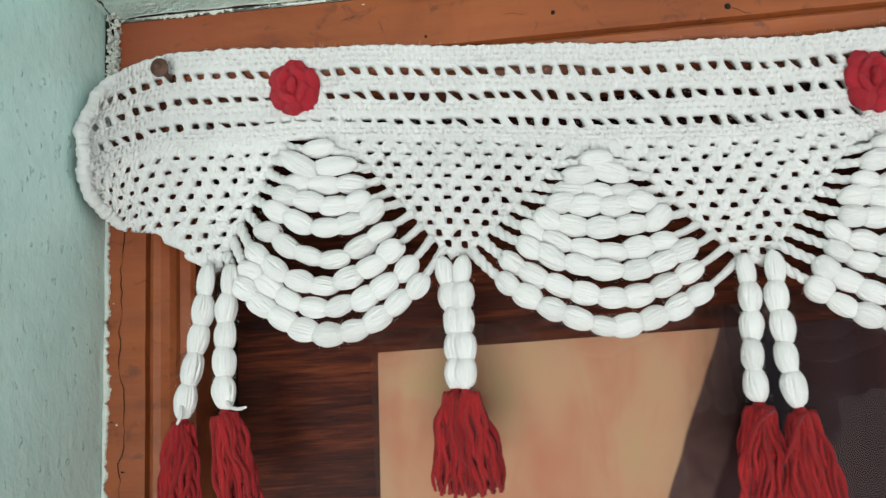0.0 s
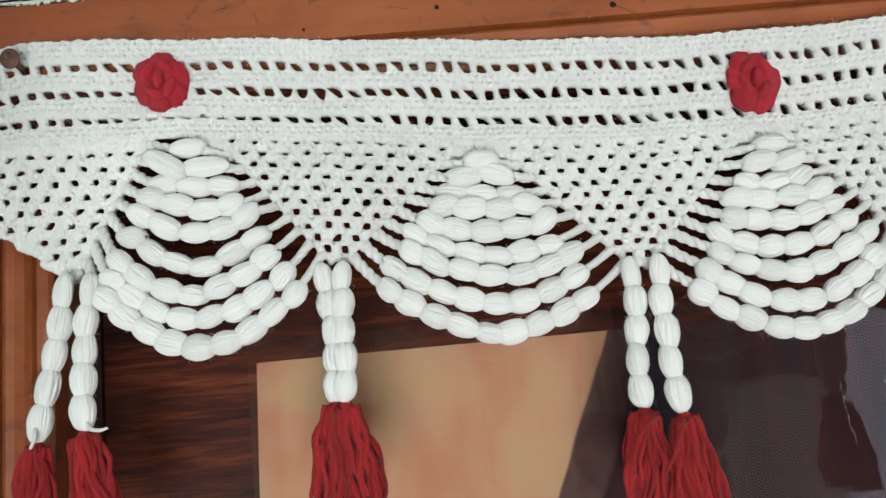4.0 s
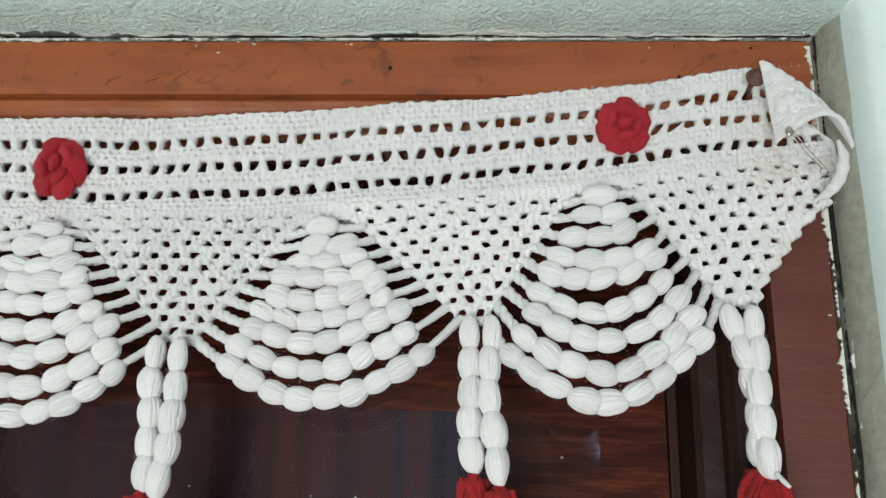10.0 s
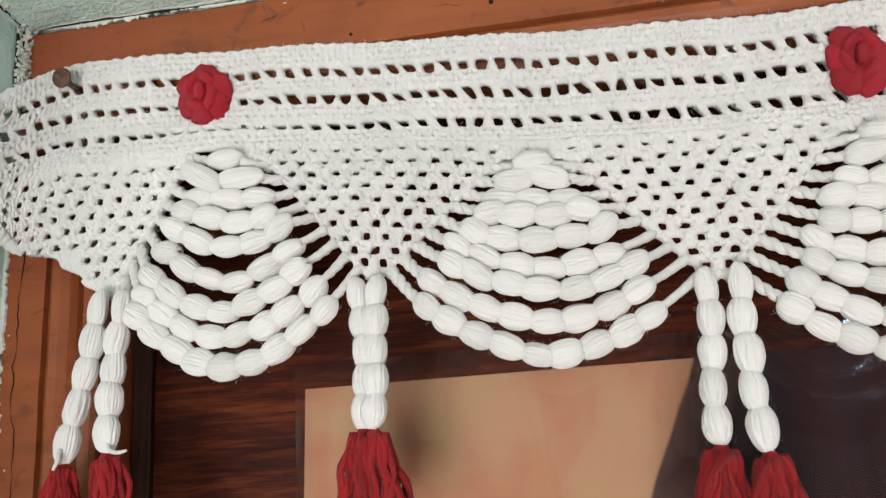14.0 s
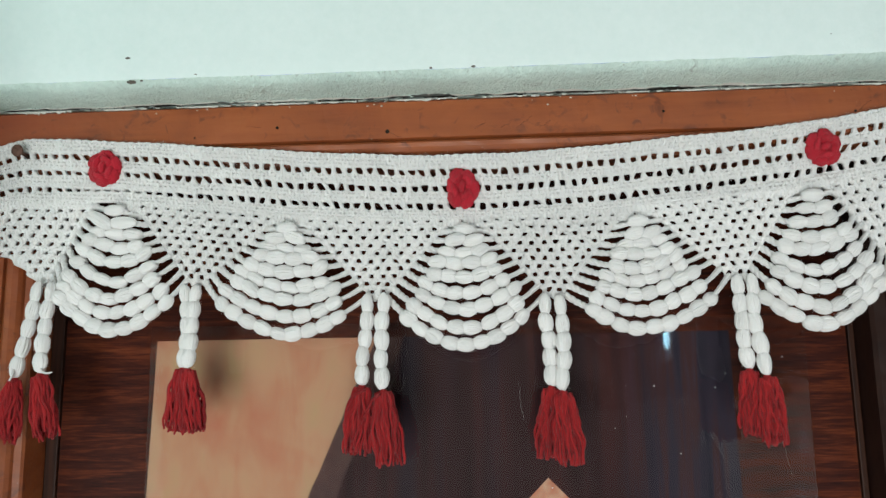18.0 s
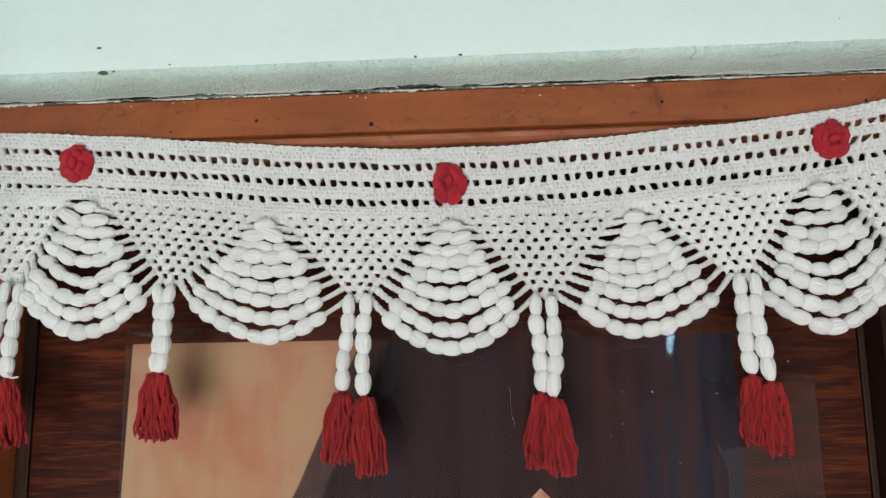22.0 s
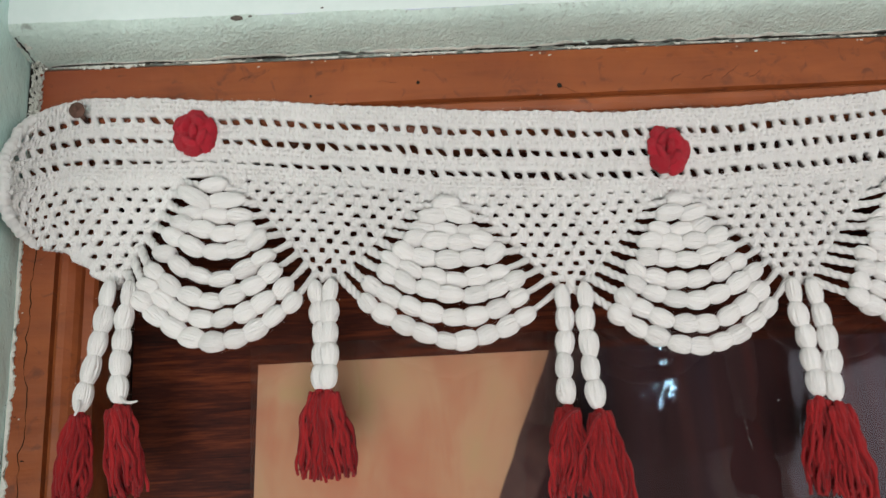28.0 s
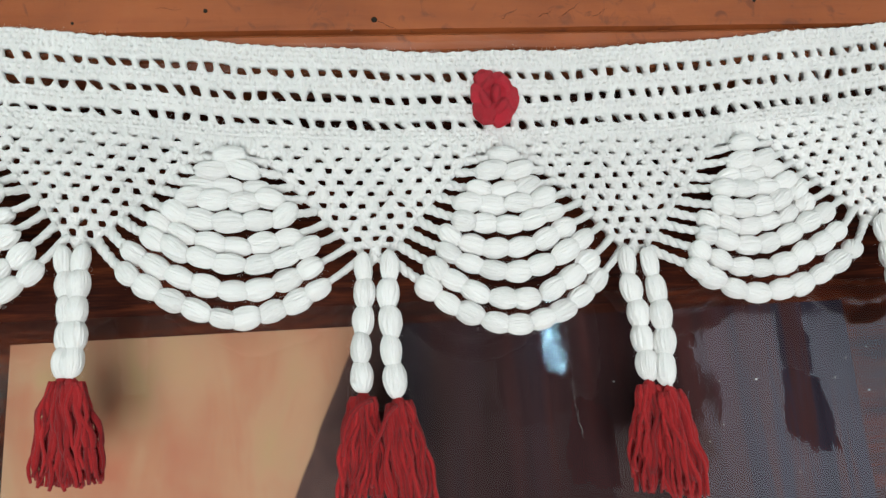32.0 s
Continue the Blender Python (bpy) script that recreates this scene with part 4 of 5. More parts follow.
def mesh_panel(k):
    """One open piece of mesh between two scallops, or at an end."""
    side_a = SCALLOPS[k - 1]["right"] if k else None
    side_b = SCALLOPS[k]["left"] if k < 5 else None
    apex_a, apex_b = (SCALLOPS[k - 1]["u"] if k else None), (SCALLOPS[k]["u"] if k < 5 else None)
    bottom = min(s[2] + s[3] * 10.15 for s in (side_a, side_b) if s)
    if k == 0:
        bottom = 0.1430
    r0 = np.random.default_rng(60 + k)

    def along(side, w):
        j = (w - side[2]) / side[3]
        bulge = 0.0020 * (0.5 - 0.5 * np.cos(2 * np.pi * j)) * np.clip(j - 0.8, 0, 1)
        return side[0] + side[1] * j - math.copysign(1, side[1]) * (bulge - 0.0030 * np.clip(j - 0.8, 0, 1)), j

    def outline(u, w):
        if side_a:
            e, j = along(side_a, w)
            e = np.where(j < 0.95, apex_a - 0.0012, e)
            inside = (u - e) * np.where(j < 0.95, 1.0, 0.72)
        else:
            inside = (u - left_end(w)) * 0.75
        if side_b:
            e, j = along(side_b, w)
            e = np.where(j < 0.95, apex_b + 0.0012, e)
            inside = np.minimum(inside, (e - u) * np.where(j < 0.95, 1.0, 0.72))
        else:
            inside = np.minimum(inside, (right_end(w) - u) * 0.75)
        return np.minimum(inside, np.minimum(w - 0.0578, bottom + 0.0012 * np.sin(u * 900) - w))

    holes, spots = [], []
    for j in range(0, 10):
        if side_a and side_b:
            (ua, wa), (ub, wb) = edge_point(side_a, j), edge_point(side_b, j)
            count = 11 - j
            places = [(ua + (ub - ua) * i / (count + 1), wa + (wb - wa) * i / (count + 1)) for i in range(1, count + 1)]
            if j == 0:
                places.append((apex_b, wb))
        else:
            ue, we = edge_point(side_a or side_b, j)
            sign = 1 if side_a else -1
            limit = right_end(we) if side_a else left_end(we)
            places = [(ue + sign * 0.0118 * i, we + 0.00015 * i * (1 if k == 0 else -2)) for i in range(1, 16) if sign * (limit - ue - sign * 0.0118 * i) > 0.0062]
        for hu, hw in places:
            if hw < 0.0606 or hw > bottom - 0.003:
                continue
            low = j / 9
            shrink = 0.80 if hw < 0.066 else 1.0
            holes.append((hu + r0.normal(0, 0.0005), hw + r0.normal(0, 0.0004), shrink * r0.uniform(0.0016, 0.0022), shrink * r0.uniform(0.0013, 0.0018) * (0.97 + 0.25 * low),
                          r0.normal(0, 0.25), r0.normal(0, 0.22)))
            spots.append((hu + r0.normal(0.0042, 0.0009), hw - 0.0026 + r0.normal(0, 0.0007), r0.uniform(0.00035, 0.0006)))
            spots.append((hu + r0.normal(-0.0030, 0.0010), hw + 0.0034 + r0.normal(0, 0.0007), r0.uniform(0.0004, 0.0007)))
    step = (side_a or side_b)[3]
    base = (side_a or side_b)[2]
    spots = np.array(spots)

    def relief(u, w):
        h = 0.00055 * soft_noise(u, w, 0.0017, 70 + k) + 0.00045 * soft_noise(u, w, 0.0046, 80 + k)
        row = (w - base) / step
        h = h + 0.00050 * np.cos(2 * np.pi * (u / 0.0040 + 0.3 * np.sin(u * 80) + 0.5 * np.floor(row + 0.5))) + 0.00022 * np.cos(2 * np.pi * row + np.pi)
        for su, sw, sr in spots:
            near = np.nonzero((np.abs(u - su) < 0.0024) & (np.abs(w - sw) < 0.0024))[0]
            h[near] -= 0.0045 * np.exp(-(((u[near] - su) / sr) ** 2 + ((w[near] - sw) / (1.5 * sr)) ** 2))
        return h

    lo = (apex_a - 0.004) if side_a else -0.493
    hi = (apex_b + 0.004) if side_b else 0.489
    v, q = crochet_sheet(lo, hi, 0.0570, bottom + 0.002, outline, holes, relief)
    place("mesh_panel", mesh_of("mesh_panel", local(valance, v), q, WHITE_YARN), valance,
          label="open white crochet mesh narrowing to a point" if 0 < k < 5 else "open white crochet mesh at the valance's end", kind="stuff")


for k in range(6):
    mesh_panel(k)


# ---- puffs ----
def puff_mesh(seed):
    """A plump barrel of loose yarn loops, one unit long and thick, along x."""
    r0 = np.random.default_rng(seed)
    n, m = 120, 21
    s = 0.5 - 0.5 * np.cos(np.pi * np.linspace(0, 1, m))[:, None]
    a = np.linspace(0, 2 * np.pi, n, endpoint=False)[None]
    body = 0.5 * (0.12 + 0.88 * np.sin(np.pi * s) ** 0.42)
    bend = r0.uniform(-0.5, 0.5)
    ridge = np.zeros((m, n))
    for k in range(9):
        f = int(r0.integers(7, 26))
        lean = bend * (s - 0.5) + 0.12 * np.sin(r0.uniform(2, 6) * s + r0.uniform(0, 6))
        weight = 0.5 + 0.5 * np.sin(a * int(r0.integers(1, 4)) + r0.uniform(0, 6)) * np.sin(np.pi * s)
        ridge += r0.uniform(0.3, 1.0) * weight * np.sin(f * (a + lean) + r0.uniform(0, 6))
    ridge = np.clip(ridge / 1.8, -1.0, 0.8)
    slit = np.zeros((m, n))
    for k in range(3):  # loops of yarn part here and there
        at, mid, wide = r0.uniform(0, 2 * np.pi), r0.uniform(0.35, 0.65), r0.uniform(0.10, 0.24)
        d = np.angle(np.exp(1j * (a - at - bend * (s - 0.5))))
        slit += np.exp(-((d / 0.08) ** 2)) * np.exp(-(((s - mid) / wide) ** 2))
    lump = 0.045 * np.sin(a * 2 + r0.uniform(0, 6)) + 0.04 * np.sin(a * 3 + 3 * s + r0.uniform(0, 6)) + 0.03 * np.sin(5 * s + r0.uniform(0, 6))
    rad = body * (1 + lump + 0.066 * ridge - 0.20 * slit)
    x = (s - 0.5) * np.ones_like(a) + 0.03 * np.sin(a + r0.uniform(0, 6)) * (1 - np.sin(np.pi * s))
    v = np.stack([x, rad * np.cos(a), rad * np.sin(a)], -1).reshape(-1, 3)
    return mesh_of("puff", v, grid_quads(m, n, True), WHITE_PUFF)


PUFFS = [puff_mesh(100 + k) for k in range(16)]


def add_puff(centre, direction, length, thick, parent, base):
    d = Vector(direction).normalized()
    turn = d.to_track_quat("X", "Y").to_matrix().to_4x4()
    spin = Matrix.Rotation(rng.uniform(-3, 3), 4, "X")
    size = Matrix.Diagonal((length, thick * rng.uniform(0.93, 1.06), thick * rng.uniform(0.93, 1.06), 1))
    m = Matrix.Translation(Vector(centre) - Vector(base)) @ turn @ spin @ size
    return place("puff", PUFFS[rng.integers(len(PUFFS))], parent, m)


def cord(points, radius=0.0022, swell=0.0):
    """A cord of two yarns twisted round each other."""
    p = np.asarray(points, float)
    t = np.linspace(0, 1, 18)
    k = np.linspace(0, 1, len(p))
    path = np.stack([np.interp(t, k, p[:, i]) for i in range(3)], -1)
    turns = 2 * np.pi * np.linalg.norm(np.diff(path, axis=0), axis=1).sum() / 0.013
    pieces = []
    for ph in (0, np.pi):
        off = np.stack([np.cos(turns * t + ph), np.sin(turns * t + ph), 0.6 * np.cos(turns * t + ph)], -1) * radius * 0.42
        pieces.append(tube(path + off, radius * 0.8 * (1 + swell * t**2), 8))
    return joined(pieces)


def puff_row(si, r):
    """One sagging string of puffs, held by a cord at either end."""
    xl, zl, xr, zr, sag = [v / 1000 for v in PUFF_ROWS[si][r]]
    n = r + 1
    thick = (0.0118, 0.0124, 0.0128, 0.0130, 0.0132, 0.0130, 0.0132, 0.0134, 0.0136)[r]
    tt = np.linspace(-1, 1, 81)
    xs = (xl + xr) / 2 + (xr - xl) / 2 * tt
    zs = (zl + zr) / 2 + (zr - zl) / 2 * tt - sag * (1 - np.abs(tt) ** 1.85)
    out = 0.0086 + 0.0005 * r - (0.0030 if r in (2, 5) else 0.0) + 0.0005 * rng.standard_normal()
    path = cloth(xs, top_edge(xs) - zs, out)
    string = thing("puff_string", (0, 0, 0), "", "")
    string.parent = valance
    string.location = (0, 0, 0)
    base = np.array(valance.location)
    arc = np.r_[0, np.cumsum(np.linalg.norm(np.diff(path, axis=0), axis=1))]
    if n == 1:
        centres, dirs, length = [path[40]], [np.array([1.0, 0, 0.0])], 0.0190 / 1.2
    else:
        marks = np.linspace(0, arc[-1], n)
        marks[1:-1] += rng.normal(0, 0.0007, n - 2)
        centres = [np.array([np.interp(m, arc, path[:, i]) for i in range(3)]) for m in marks]
        ahead = [np.array([np.interp(min(m + 0.004, arc[-1]), arc, path[:, i]) for i in range(3)]) for m in marks]
        behind = [np.array([np.interp(max(m - 0.004, 0), arc, path[:, i]) for i in range(3)]) for m in marks]
        dirs = [a - b for a, b in zip(ahead, behind)]
        length = arc[-1] / (n - 1)
    for i, (c, d) in enumerate(zip(centres, dirs)):
        c = c + rng.normal(0, 0.0004, 3)
        at_end = n > 1 and i in (0, n - 1)
        if at_end:
            c = c + np.array(d) / np.linalg.norm(d) * length * (0.06 if i == 0 else -0.06)
        add_puff(c, np.array(d) + rng.normal(0, 0.0004, 3) * 2, max(length, 0.0130) * rng.uniform(1.22, 1.32) * (0.87 if at_end else 1), thick * rng.uniform(0.91, 1.03), string, base)
    for side, c, d in (("left", centres[0], -np.array(dirs[0])), ("right", centres[-1], np.array(dirs[-1]))):
        d = d / np.linalg.norm(d)
        au, aw = edge_point(SCALLOPS[si][side], r + 1.5)
        end_pt = cloth(au + (0.0034 if side == "right" else -0.0034), aw, 0.0006)
        start = c + d * max(length, 0.0130) * 0.26
        if (start[0] - end_pt[0]) * (1 if side == "left" else -1) < 0.002:
            start = c + d * 0.002
        v, q = cord([start, start * 0.5 + end_pt * 0.5 + np.array([0, 0, -0.0006]), end_pt], 0.0025, 0.35)
        place("cord", mesh_of("cord", v - base, q, CLEAN_YARN), string)


for si in range(5):
    for r in range(9):
        puff_row(si, r)


# ---- hanging strings and tassels ----
def tassel_meshes(seed, strands, spread, length):
    """Head and fringe of a yarn tassel that hangs from the origin."""
    r0 = np.random.default_rng(seed)
    around = np.linspace(0, 2 * np.pi, 20, endpoint=False)
    prof = [(0.0, 0.0016), (-0.0015, 0.0030), (-0.004, 0.0046), (-0.008, 0.0052), (-0.012, 0.0048), (-0.0145, 0.0040), (-0.017, 0.0042), (-0.019, 0.0046)]
    verts = [(r * math.cos(a) * (1 + 0.07 * math.sin(9 * a)), r * 0.9 * math.sin(a) * (1 + 0.07 * math.sin(9 * a)), z) for z, r in prof for a in around]
    head = mesh_of("head", verts, grid_quads(len(prof), 20, True), RED_YARN)
    pieces = []
    for k in range(strands):
        a = r0.uniform(0, 2 * np.pi)
        f = math.sqrt(r0.uniform(0.05, 1))
        t = np.linspace(0, 1, 14)
        le = length * r0.uniform(0.84, 1.06)
        out = 0.92 * spread * f
        wig = r0.uniform(0, 6, 4)
        rad = 0.0050 * max(f, 0.3) + 1.15 * out * (t ** 0.7) * (1 - 0.42 * t**2)
        x = np.cos(a) * rad + 0.0019 * np.sin(5 * t + wig[0]) + 0.0009 * np.sin(14 * t + wig[2])
        y = np.sin(a) * rad * 0.62 + 0.0011 * np.sin(4 * t + wig[1]) + 0.0005 * np.sin(11 * t + wig[3])
        z = -0.0035 - (le - 0.0035) * t
        plait = 1 + 0.10 * np.sin(60 * t + wig[1])
        pieces.append(tube(np.stack([x, y, z], -1), 0.00135 * r0.uniform(0.85, 1.15) * plait * (1 - 0.25 * t**8), 6))
    fringe = mesh_of("fringe", *joined(pieces), RED_YARN)
    return head, fringe


# upper end, lower end (x, z), number of puffs, fringe length, spread, lean of the tassel
STRINGS = [
    ((-0.3895, 1.8720), (-0.4020, 1.7855), 5, 0.060, 0.0108, 4), ((-0.3765, 1.8710), (-0.3775, 1.7885), 5, 0.060, 0.0090, -9),
    ((-0.2465, 1.8650), (-0.2445, 1.7920), 5, 0.058, 0.0099, 7), ((-0.2335, 1.8650), (-0.2375, 1.7905), 5, 0.057, 0.0090, -7),
    ((-0.0750, 1.8530), (-0.0768, 1.7730), 5, 0.061, 0.0117, 4), ((-0.0590, 1.8530), (-0.0595, 1.7685), 5, 0.066, 0.0117, -5),
    ((0.0915, 1.8480), (0.0925, 1.7690), 5, 0.063, 0.0095, 4), ((0.1050, 1.8480), (0.1040, 1.7645), 5, 0.064, 0.0090, -5),
    ((0.2640, 1.8630), (0.2690, 1.7815), 5, 0.058, 0.0072, 2), ((0.2770, 1.8630), (0.2805, 1.7755), 5, 0.060, 0.0090, -4),
    ((0.4095, 1.8710), (0.4180, 1.7880), 5, 0.052, 0.0108, 3), ((0.4225, 1.8710), (0.4215, 1.7815), 5, 0.054, 0.0117, -7),
]
for k, (hi, lo, n, fringe_len, spread, lean) in enumerate(STRINGS):
    base = np.array(valance.location)
    y0, y1 = -0.0195 - 0.002 * (k % 2), -0.0260 - 0.005 * (k % 2)
    string = thing("hanging_string", (0, 0, 0), "", "")
    string.parent = valance
    a, b = np.array([hi[0], y0, hi[1]]), np.array([lo[0], y1, lo[1]])
    t = np.linspace(0, 1, n * 2 + 1)
    path = a + (b - a) * t[:, None]
    path[:, 0] += 0.0012 * np.sin(t * 5 + k * 1.7)
    if k in (2, 3, 10, 11):  # these pairs wind round each other
        path[:, 0] += (0.0035 if k % 2 == 0 else -0.0028) * np.sin(np.pi * np.clip(t * 1.15, 0, 1))
    for i in range(n):
        d = path[2 * i + 2] - path[2 * i]
        add_puff(path[2 * i + 1] + rng.normal(0, 0.0004, 3), d, np.linalg.norm(d) * 1.27, 0.0112 if i == 0 else 0.0132, string, base)
    v, q = cord([path[-1] + np.array([0, 0, 0.003]), path[-1] + np.array([0.0006, -0.0005, -0.004])], 0.0016)
    place("cord", mesh_of("cord", v - base, q, CLEAN_YARN), string)
    head, fringe = tassel_meshes(300 + k, 70, spread, fringe_len)
    m = Matrix.Translation(Vector(path[-1] - base) + Vector((0, 0, -0.001))) @ pose(0, 0, 0, 3, lean, 0)
    tassel = thing("tassel", (0, 0, 0), "dark red yarn tassel", "")
    tassel.parent = valance
    tassel.matrix_basis = m
    place("head", head, tassel)
    place("fringe", fringe, tassel)


# rolled lip round the end that curls along the side wall
w = np.linspace(-0.002, 0.112, 90)
u = np.where(w < 0.082, U0 + 0.002, left_end(w))
lip_line = cloth(u, w, 0.0012)
top_u = np.linspace(-0.424, U0 + 0.002, 40)
lip_line = np.concatenate([cloth(top_u, np.full(40, -0.001), 0.0010)[:-1], lip_line])
for _ in range(60):
    lip_line[1:-1] = (lip_line[:-2] + 2 * lip_line[1:-1] + lip_line[2:]) / 4
f = np.linspace(0, 1, len(lip_line))
girth = (0.0016 + 0.0024 * np.clip(f / 0.25, 0, 1)) * (1 + 0.10 * np.sin(f * 190) + 0.10 * np.sin(f * 67)) * np.sqrt(np.clip((1.0 - f) / 0.08, 0.05, 1))
v, q = tube(lip_line, girth, 14)
place("rolled_edge", mesh_of("rolled_edge", local(valance, v), q, CLEAN_YARN), valance, label="soft rolled lip round the band's end")

# ---- red crochet flowers ----
BALL8, BALL8_Q = sphere_template(8)


def petal_mesh(seed):
    """A plump crocheted lobe round the origin, ribbed by its stitches, facing -y."""
    r0 = np.random.default_rng(seed)
    p = BALL8.copy()
    rib = 0.030 * np.sin(p[:, 0] * 9 + 3 * p[:, 2] + r0.uniform(0, 6)) + 0.035 * np.sin(p[:, 2] * 11 - 3 * p[:, 0] + r0.uniform(0, 6))
    lump = 0.05 * np.sin(p @ r0.uniform(-3, 3, 3) + r0.uniform(0, 6))
    p = np.sign(p) * np.abs(p) ** 0.88 * (1 + rib + lump)[:, None]
    return mesh_of("petal", p, BALL8_Q, RED_PETAL)


PETALS = [petal_mesh(500 + k) for k in range(4)]


def flower(x, z, turn, wide, tall, tilt, bud):
    y = float(cloth(x, float(top_edge(x)) - z)[1]) - 0.0060
    rose = thing("crochet_flower", (0, 0, 0), "red crocheted rose sewn on the band", "")
    rose.parent = valance
    rose.matrix_basis = Matrix.Translation(Vector((x, y, z)) - valance.location) @ pose(0, 0, 0, tilt, 0, 0) @ Matrix.Diagonal((wide, 1, tall, 1))
    for k in range(6):
        m = pose(0, 0, 0, 0, turn + 60 * k + rng.normal(0, 5), 0) @ pose(0, 0, 0.0100 + rng.normal(0, 0.0005), -12 + rng.normal(0, 6), 0, 16 + rng.normal(0, 6))
        place("petal", PETALS[k % 4], rose, m @ Matrix.Diagonal((0.0095, 0.0056, 0.0086, 1)))
    for k in range(4):
        m = pose(0, -0.0040, 0, 0, turn + 25 + 90 * k + rng.normal(0, 10), 0) @ pose(0, 0, 0.0078, -20 + rng.normal(0, 6), 0, 18 + rng.normal(0, 6))
        place("petal", PETALS[(k + 1) % 4], rose, m @ Matrix.Diagonal((0.0070, 0.0058, 0.0034, 1)))
    m = pose(0, -0.0058, 0, 0, bud, 0)
    place("bud", PETALS[2], rose, m @ Matrix.Diagonal((0.0036, 0.0050, 0.0056, 1)))


flower(-0.3350, 1.9858, 12, 0.90, 1.05, 2, 4)
flower(0.0165, 1.9552, 40, 0.88, 1.10, -4, 14)
flower(0.3565, 1.9850, 75, 0.92, 0.97, 6, 80)

# ---- folded corner, nails and safety pin ----


def fold(a, b):
    """The band's corner turned forward over the nail: a across, b from the nail outwards."""
    tip, low, far = np.array([0.4370, -0.0230, 2.0225]), np.array([0.4400, -0.0290, 1.9660]), np.array([0.4775, -0.0420, 1.9570])
    a, b = np.asarray(a, float)[..., None], np.asarray(b, float)[..., None]
    p = tip + (low + (far - low) * a - tip) * b
    p = p + np.sin(np.pi * a) * (0.008 * b + 0.008 * b**3) * np.array([0.2, -0.9, 0.15])
    return p + 0.003 * np.sin(np.pi * a) * b**4 * np.array([0.0, 0.0, 1.0]) + 0.0065 * np.sin(np.pi * b) * a * np.array([0.8, -0.2, 0.6]) + 0.007 * b**3 * np.sin(np.pi * a) * np.array([0.1, -0.2, 1.0])


fa, fb = np.meshgrid(np.linspace(0, 1, 70), np.linspace(0.02, 1, 110), indexing="ij")
mid = fold(fa, fb)
across = fold(fa + 0.01, fb) - fold(fa - 0.01, fb)
along = fold(fa, fb + 0.01) - fold(fa, fb - 0.01)
face = np.cross(across, along)
face /= np.linalg.norm(face, axis=-1)[..., None] + 1e-9
face *= np.where(face[..., 1:2] > 0, -1, 1)
fu, fw = fa * fb * 0.040, fb * 0.062
knit = 0.0003 * np.cos(2 * np.pi * fu / 0.0036) + 0.0004 * soft_noise(fu, fw, 0.0019, 91) + 0.0004 * soft_noise(fu, fw, 0.005, 92)
knit -= 0.0022 * np.exp(-((((fw + 0.0040) % 0.0098 - 0.0049) / 0.0007) ** 2)) * np.clip(1.5 * np.cos(2 * np.pi * fu / 0.0058 + fw * 300), 0, 1)
rounded = np.sqrt(np.clip(1 - np.clip(np.maximum(np.abs(2 * fa - 1), 2 * fb - 1), 0, 1) ** 8, 0, 1))
rim = 0.0012 * np.exp(-(((fb - 0.975) / 0.03) ** 2))
front = mid + face * (rounded * (0.0024 + knit + rim))[..., None]
back = mid - face * (rounded * 0.0016)[..., None]
q = grid_quads(70, 110)
fold_verts = np.concatenate([front.reshape(-1, 3), back.reshape(-1, 3)])
place("folded_corner", mesh_of("folded_corner", local(valance, fold_verts), np.concatenate([q, q[:, ::-1] + 70 * 110]), CLEAN_YARN), valance, label="corner of the band folded forward over the nail", kind="stuff")

lip_path = np.array([(0.4700, -0.0415, 1.9630), (0.4728, -0.0405, 1.9545), (0.4725, -0.0370, 1.9465), (0.4705, -0.0315, 1.9405), (0.4670, -0.0260, 1.9365), (0.4620, -0.0215, 1.9345)])
t, k = np.linspace(0, 1, 40), np.linspace(0, 1, 6)
lip_path = np.stack([np.interp(t, k, lip_path[:, i]) for i in range(3)], -1)
for _ in range(6):
    lip_path[1:-1] = (lip_path[:-2] + 2 * lip_path[1:-1] + lip_path[2:]) / 4
v, q = tube(lip_path, 0.0036 * np.sqrt(np.sin(np.pi * np.clip(t, 0.03, 0.97))) * (1 + 0.08 * np.sin(40 * t)), 14)
place("rolled_edge", mesh_of("rolled_edge", local(valance, v), q, CLEAN_YARN), valance, label="rolled end of the band under the folded corner")


def nail(x, z, lean):
    ob = thing("nail", (x, -0.020, z), "rusty round-headed iron nail holding the valance's corner", "nail", "nails of the valance")
    bm = bmesh.new()
    bmesh.ops.create_cone(bm, cap_ends=True, segments=20, radius1=0.0062, radius2=0.0056, depth=0.0024)
    bmesh.ops.bevel(bm, geom=list(bm.edges), offset=0.0006, segments=2, affect="EDGES")
    for v in bm.verts:
        v.co += Vector((wander(v.co.x, v.co.y, x, 260), wander(v.co.y, v.co.x, z, 260), 0)) * 0.0004
    place("nail_head", bm_mesh("nail_head", bm, RUST, True), ob, pose(0, -0.0025, 0, 90 + lean, 0, 0))
    bm = bmesh.new()
    bmesh.ops.create_cone(bm, cap_ends=True, segments=12, radius1=0.0018, radius2=0.0018, depth=0.034)
    place("shank", bm_mesh("shank", bm, RUST, True), ob, pose(0, 0.009, 0, 90, 0, 0))


nail(-0.419, 2.004, 8)
nail(0.4345, 2.012, -6)

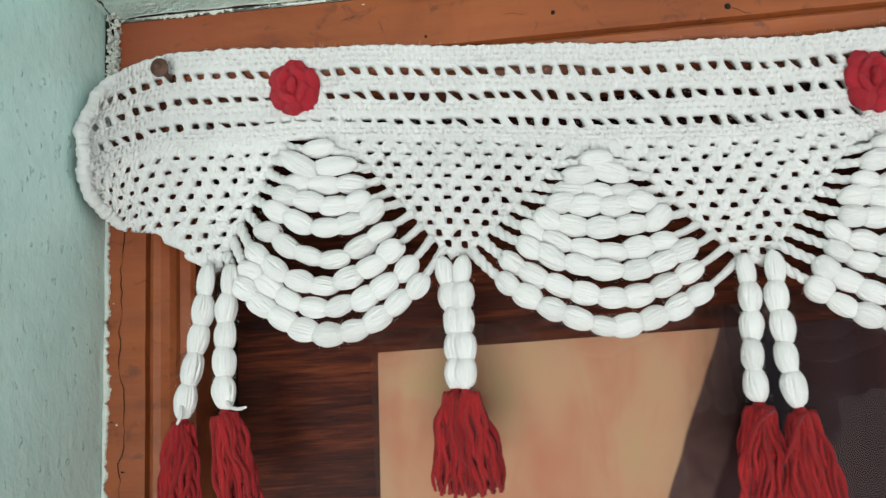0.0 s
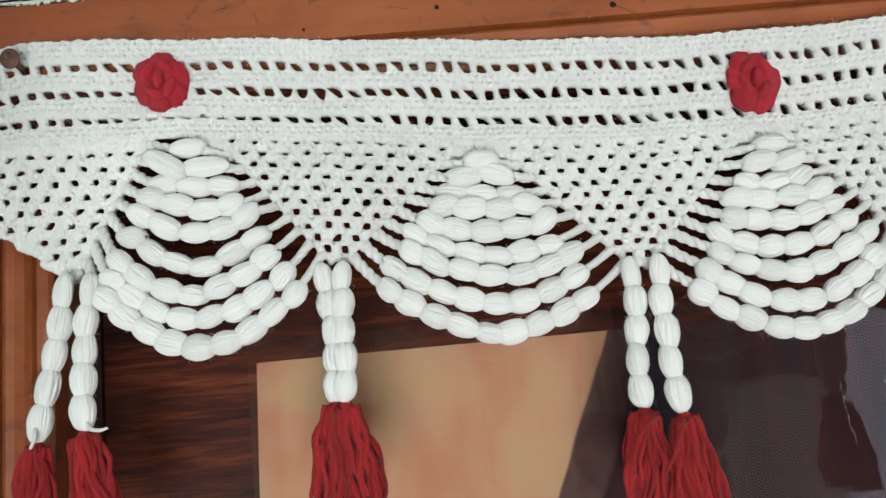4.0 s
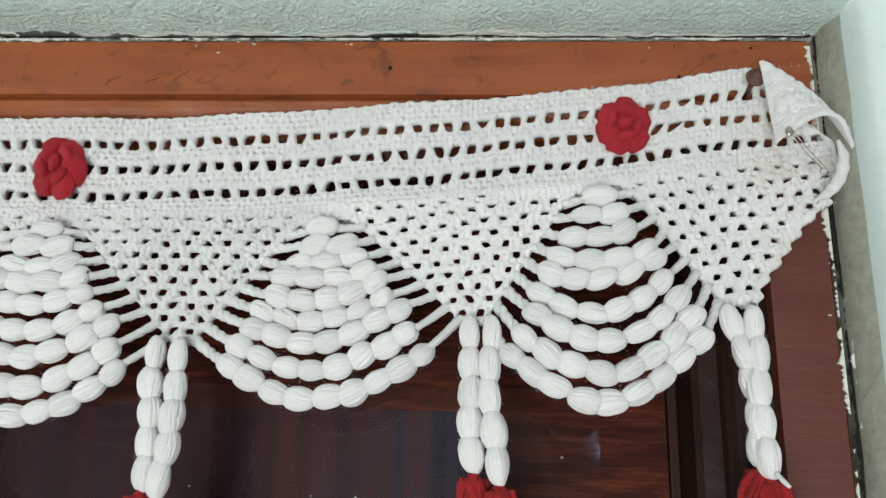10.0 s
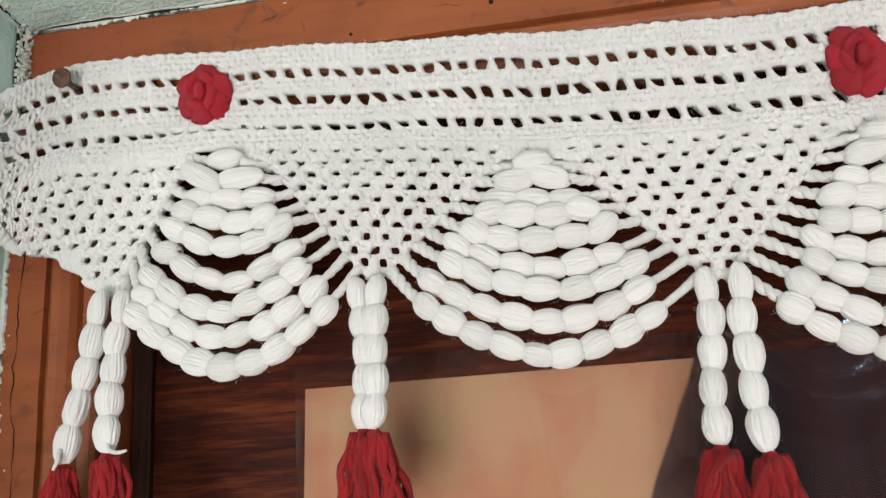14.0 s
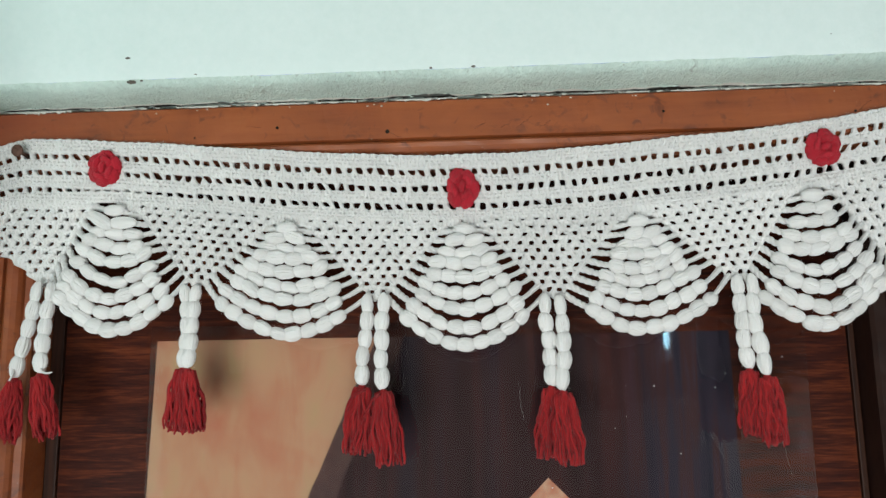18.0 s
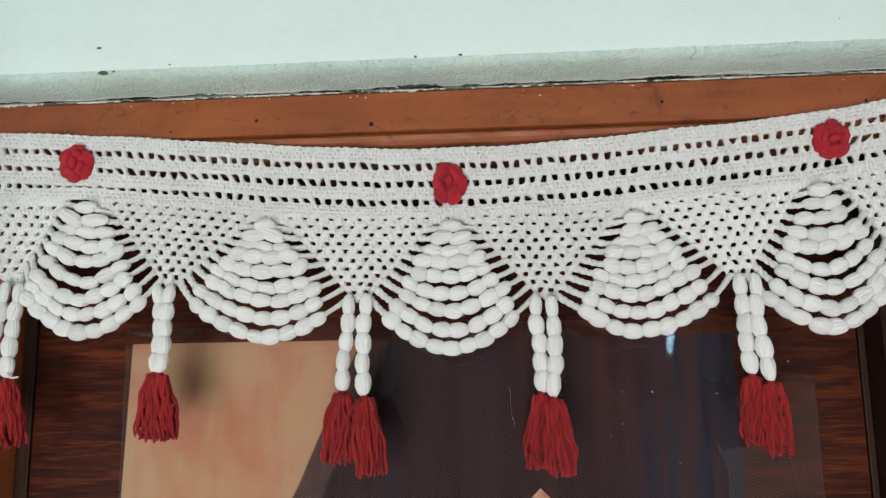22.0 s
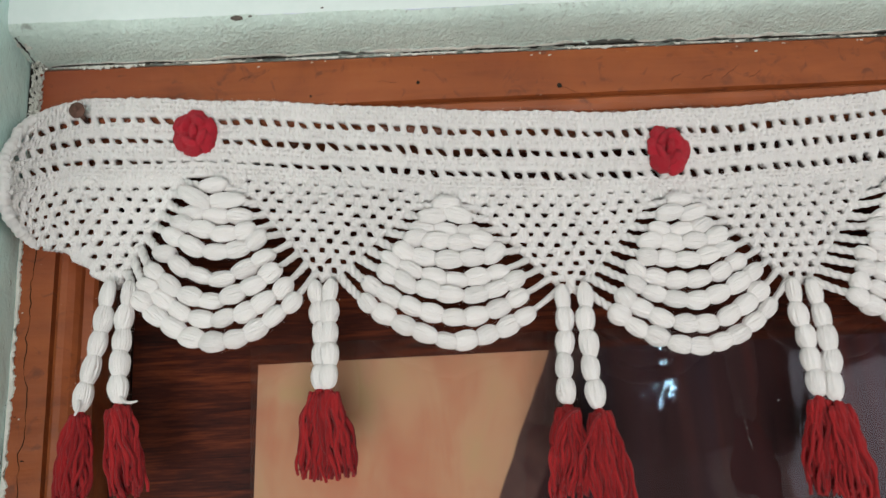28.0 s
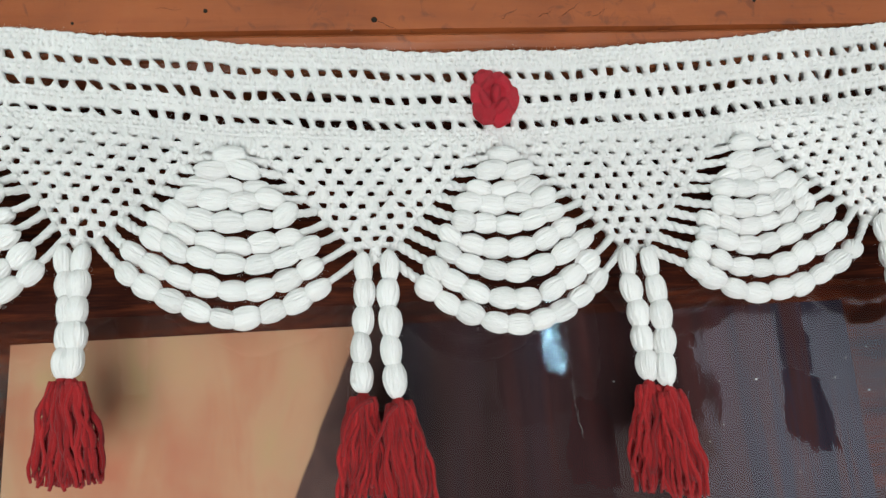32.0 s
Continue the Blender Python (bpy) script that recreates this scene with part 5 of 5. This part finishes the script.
pin = thing("safety_pin", (0.452, -0.040, 1.950), "small tarnished steel safety pin through the folded corner", "safety pin")
t = np.linspace(0, 1, 20)
wire = np.stack([-0.010 + 0.016 * t, -0.006 + 0.0015 * np.sin(3 * t), 0.016 - 0.022 * t], -1)
loop_t = np.linspace(0, 2 * np.pi, 14)
loop = np.stack([0.0068 + 0.0022 * np.cos(loop_t), np.full(14, -0.0055), -0.0075 + 0.0022 * np.sin(loop_t)], -1)
place("wire", mesh_of("wire", *tube(wire, 0.00038, 6), STEEL), pin)
place("wire", mesh_of("wire", *tube(wire + np.array([0.0024, 0.0008, 0.0012]), 0.00034, 6), STEEL), pin)
place("coil", mesh_of("coil", *tube(loop, 0.0004, 6), STEEL), pin)
clasp = BALL3 * np.array([0.0022, 0.0012, 0.0032]) + wire[0]
place("clasp", mesh_of("clasp", clasp, BALL3_Q, STEEL), pin)


# ---- loose ends and fuzz ----
def loose(name, points, radius, material, label):
    p = np.array(points, float)
    t, k = np.linspace(0, 1, 14), np.linspace(0, 1, len(p))
    path = np.stack([np.interp(t, k, p[:, i]) for i in range(3)], -1)
    path = (path + np.roll(path, 1, 0) + np.roll(path, -1, 0)) / 3
    path[0], path[-1] = p[0], p[-1]
    place(name, mesh_of(name, local(valance, tube(path, radius * (1 - 0.4 * t**4), 6)[0]), tube(path, radius, 6)[1], material), valance, label=label)


loose("loose_end", [(-0.374, -0.034, 1.791), (-0.371, -0.037, 1.787), (-0.366, -0.038, 1.786), (-0.362, -0.037, 1.787)], 0.0011, WHITE_YARN, "frayed white yarn end")
loose("loose_end", [(-0.402, -0.031, 1.790), (-0.401, -0.034, 1.785), (-0.4035, -0.034, 1.780)], 0.0012, WHITE_YARN, "frayed white yarn end")
loose("loose_end", [(0.4220, -0.036, 1.782), (0.4240, -0.040, 1.778), (0.4270, -0.040, 1.775)], 0.0014, WHITE_YARN, "frayed white yarn end")
loose("loose_loop", [(-0.0735, -0.036, 1.766), (-0.080, -0.042, 1.764), (-0.087, -0.042, 1.757), (-0.0905, -0.040, 1.746), (-0.0910, -0.039, 1.736)], 0.0014, RED_YARN, "loose loop of red yarn")
loose("loose_loop", [(-0.0600, -0.040, 1.762), (-0.0660, -0.047, 1.757), (-0.0700, -0.047, 1.747), (-0.0760, -0.045, 1.737)], 0.0013, RED_YARN, "loose loop of red yarn")


def fuzz(name, roots, outward, reach, width, material, label):
    """Fine stray fibres: thin bent slivers that stand off the yarn."""
    n = len(roots)
    side = rng.normal(0, 1, (n, 3))
    d1 = outward + 0.9 * side
    d1 /= np.linalg.norm(d1, axis=1)[:, None]
    d2 = d1 + 0.9 * rng.normal(0, 1, (n, 3))
    d2 /= np.linalg.norm(d2, axis=1)[:, None]
    le = rng.uniform(0.4, 1.0, n)[:, None] * reach
    p = [roots, roots + d1 * le * 0.5, roots + d1 * le * 0.5 + d2 * le * 0.5]
    across = np.cross(d1, rng.normal(0, 1, (n, 3)))
    across *= width / (np.linalg.norm(across, axis=1)[:, None] + 1e-9)
    deep = np.cross(d1, across)
    v = np.stack([p[0] - across, p[0] + across, p[0] + deep, p[1] - across, p[1] + across, p[1] + deep, p[2] - across * 0.3, p[2] + across * 0.3, p[2] + deep * 0.3], 1)
    f = np.array([[0, 1, 4, 3], [1, 2, 5, 4], [2, 0, 3, 5], [3, 4, 7, 6], [4, 5, 8, 7], [5, 3, 6, 8]])
    q = f[None] + (np.arange(n) * 9)[:, None, None]
    place(name, mesh_of(name, local(valance, v.reshape(-1, 3)), q.reshape(-1, 4), material), valance, label=label, kind="stuff")


roots, outs = [], []
for ob in valance.children_recursive:
    if ob.name.split(".")[0] == "puff":
        m = ob.parent.matrix_basis @ ob.matrix_basis
        for k in range(40):
            a, x = rng.uniform(0, 2 * np.pi), rng.uniform(-0.45, 0.45)
            c = Vector((x, 0.46 * math.cos(a), 0.46 * math.sin(a)))
            p, o = m @ c + valance.location, m.to_3x3() @ Vector((0, math.cos(a), math.sin(a)))
            roots.append(p)
            outs.append(o.normalized())
fuzz("fuzz", np.array(roots), np.array(outs), 0.0030, 0.000045, WHITE_YARN, "fine stray white fibres")
fu, fw = rng.uniform(U0, U1, 7000), rng.uniform(-0.002, 0.059, 7000)
roots = cloth(fu, fw, 0.0026)[(fw - 1.10 * (fu - 0.437) > 0.002)]
fuzz("fuzz", roots, np.tile([0.0, -1.0, 0.1], (len(roots), 1)), 0.0028, 0.00005, WHITE_YARN, "fine stray white fibres")
edge_u = rng.uniform(U0, U1, 700)
fuzz("fuzz", cloth(edge_u, np.full(700, -0.0026)), np.tile([0.0, -0.3, 1.0], (700, 1)), 0.0040, 0.00006, WHITE_YARN, "fine stray white fibres")
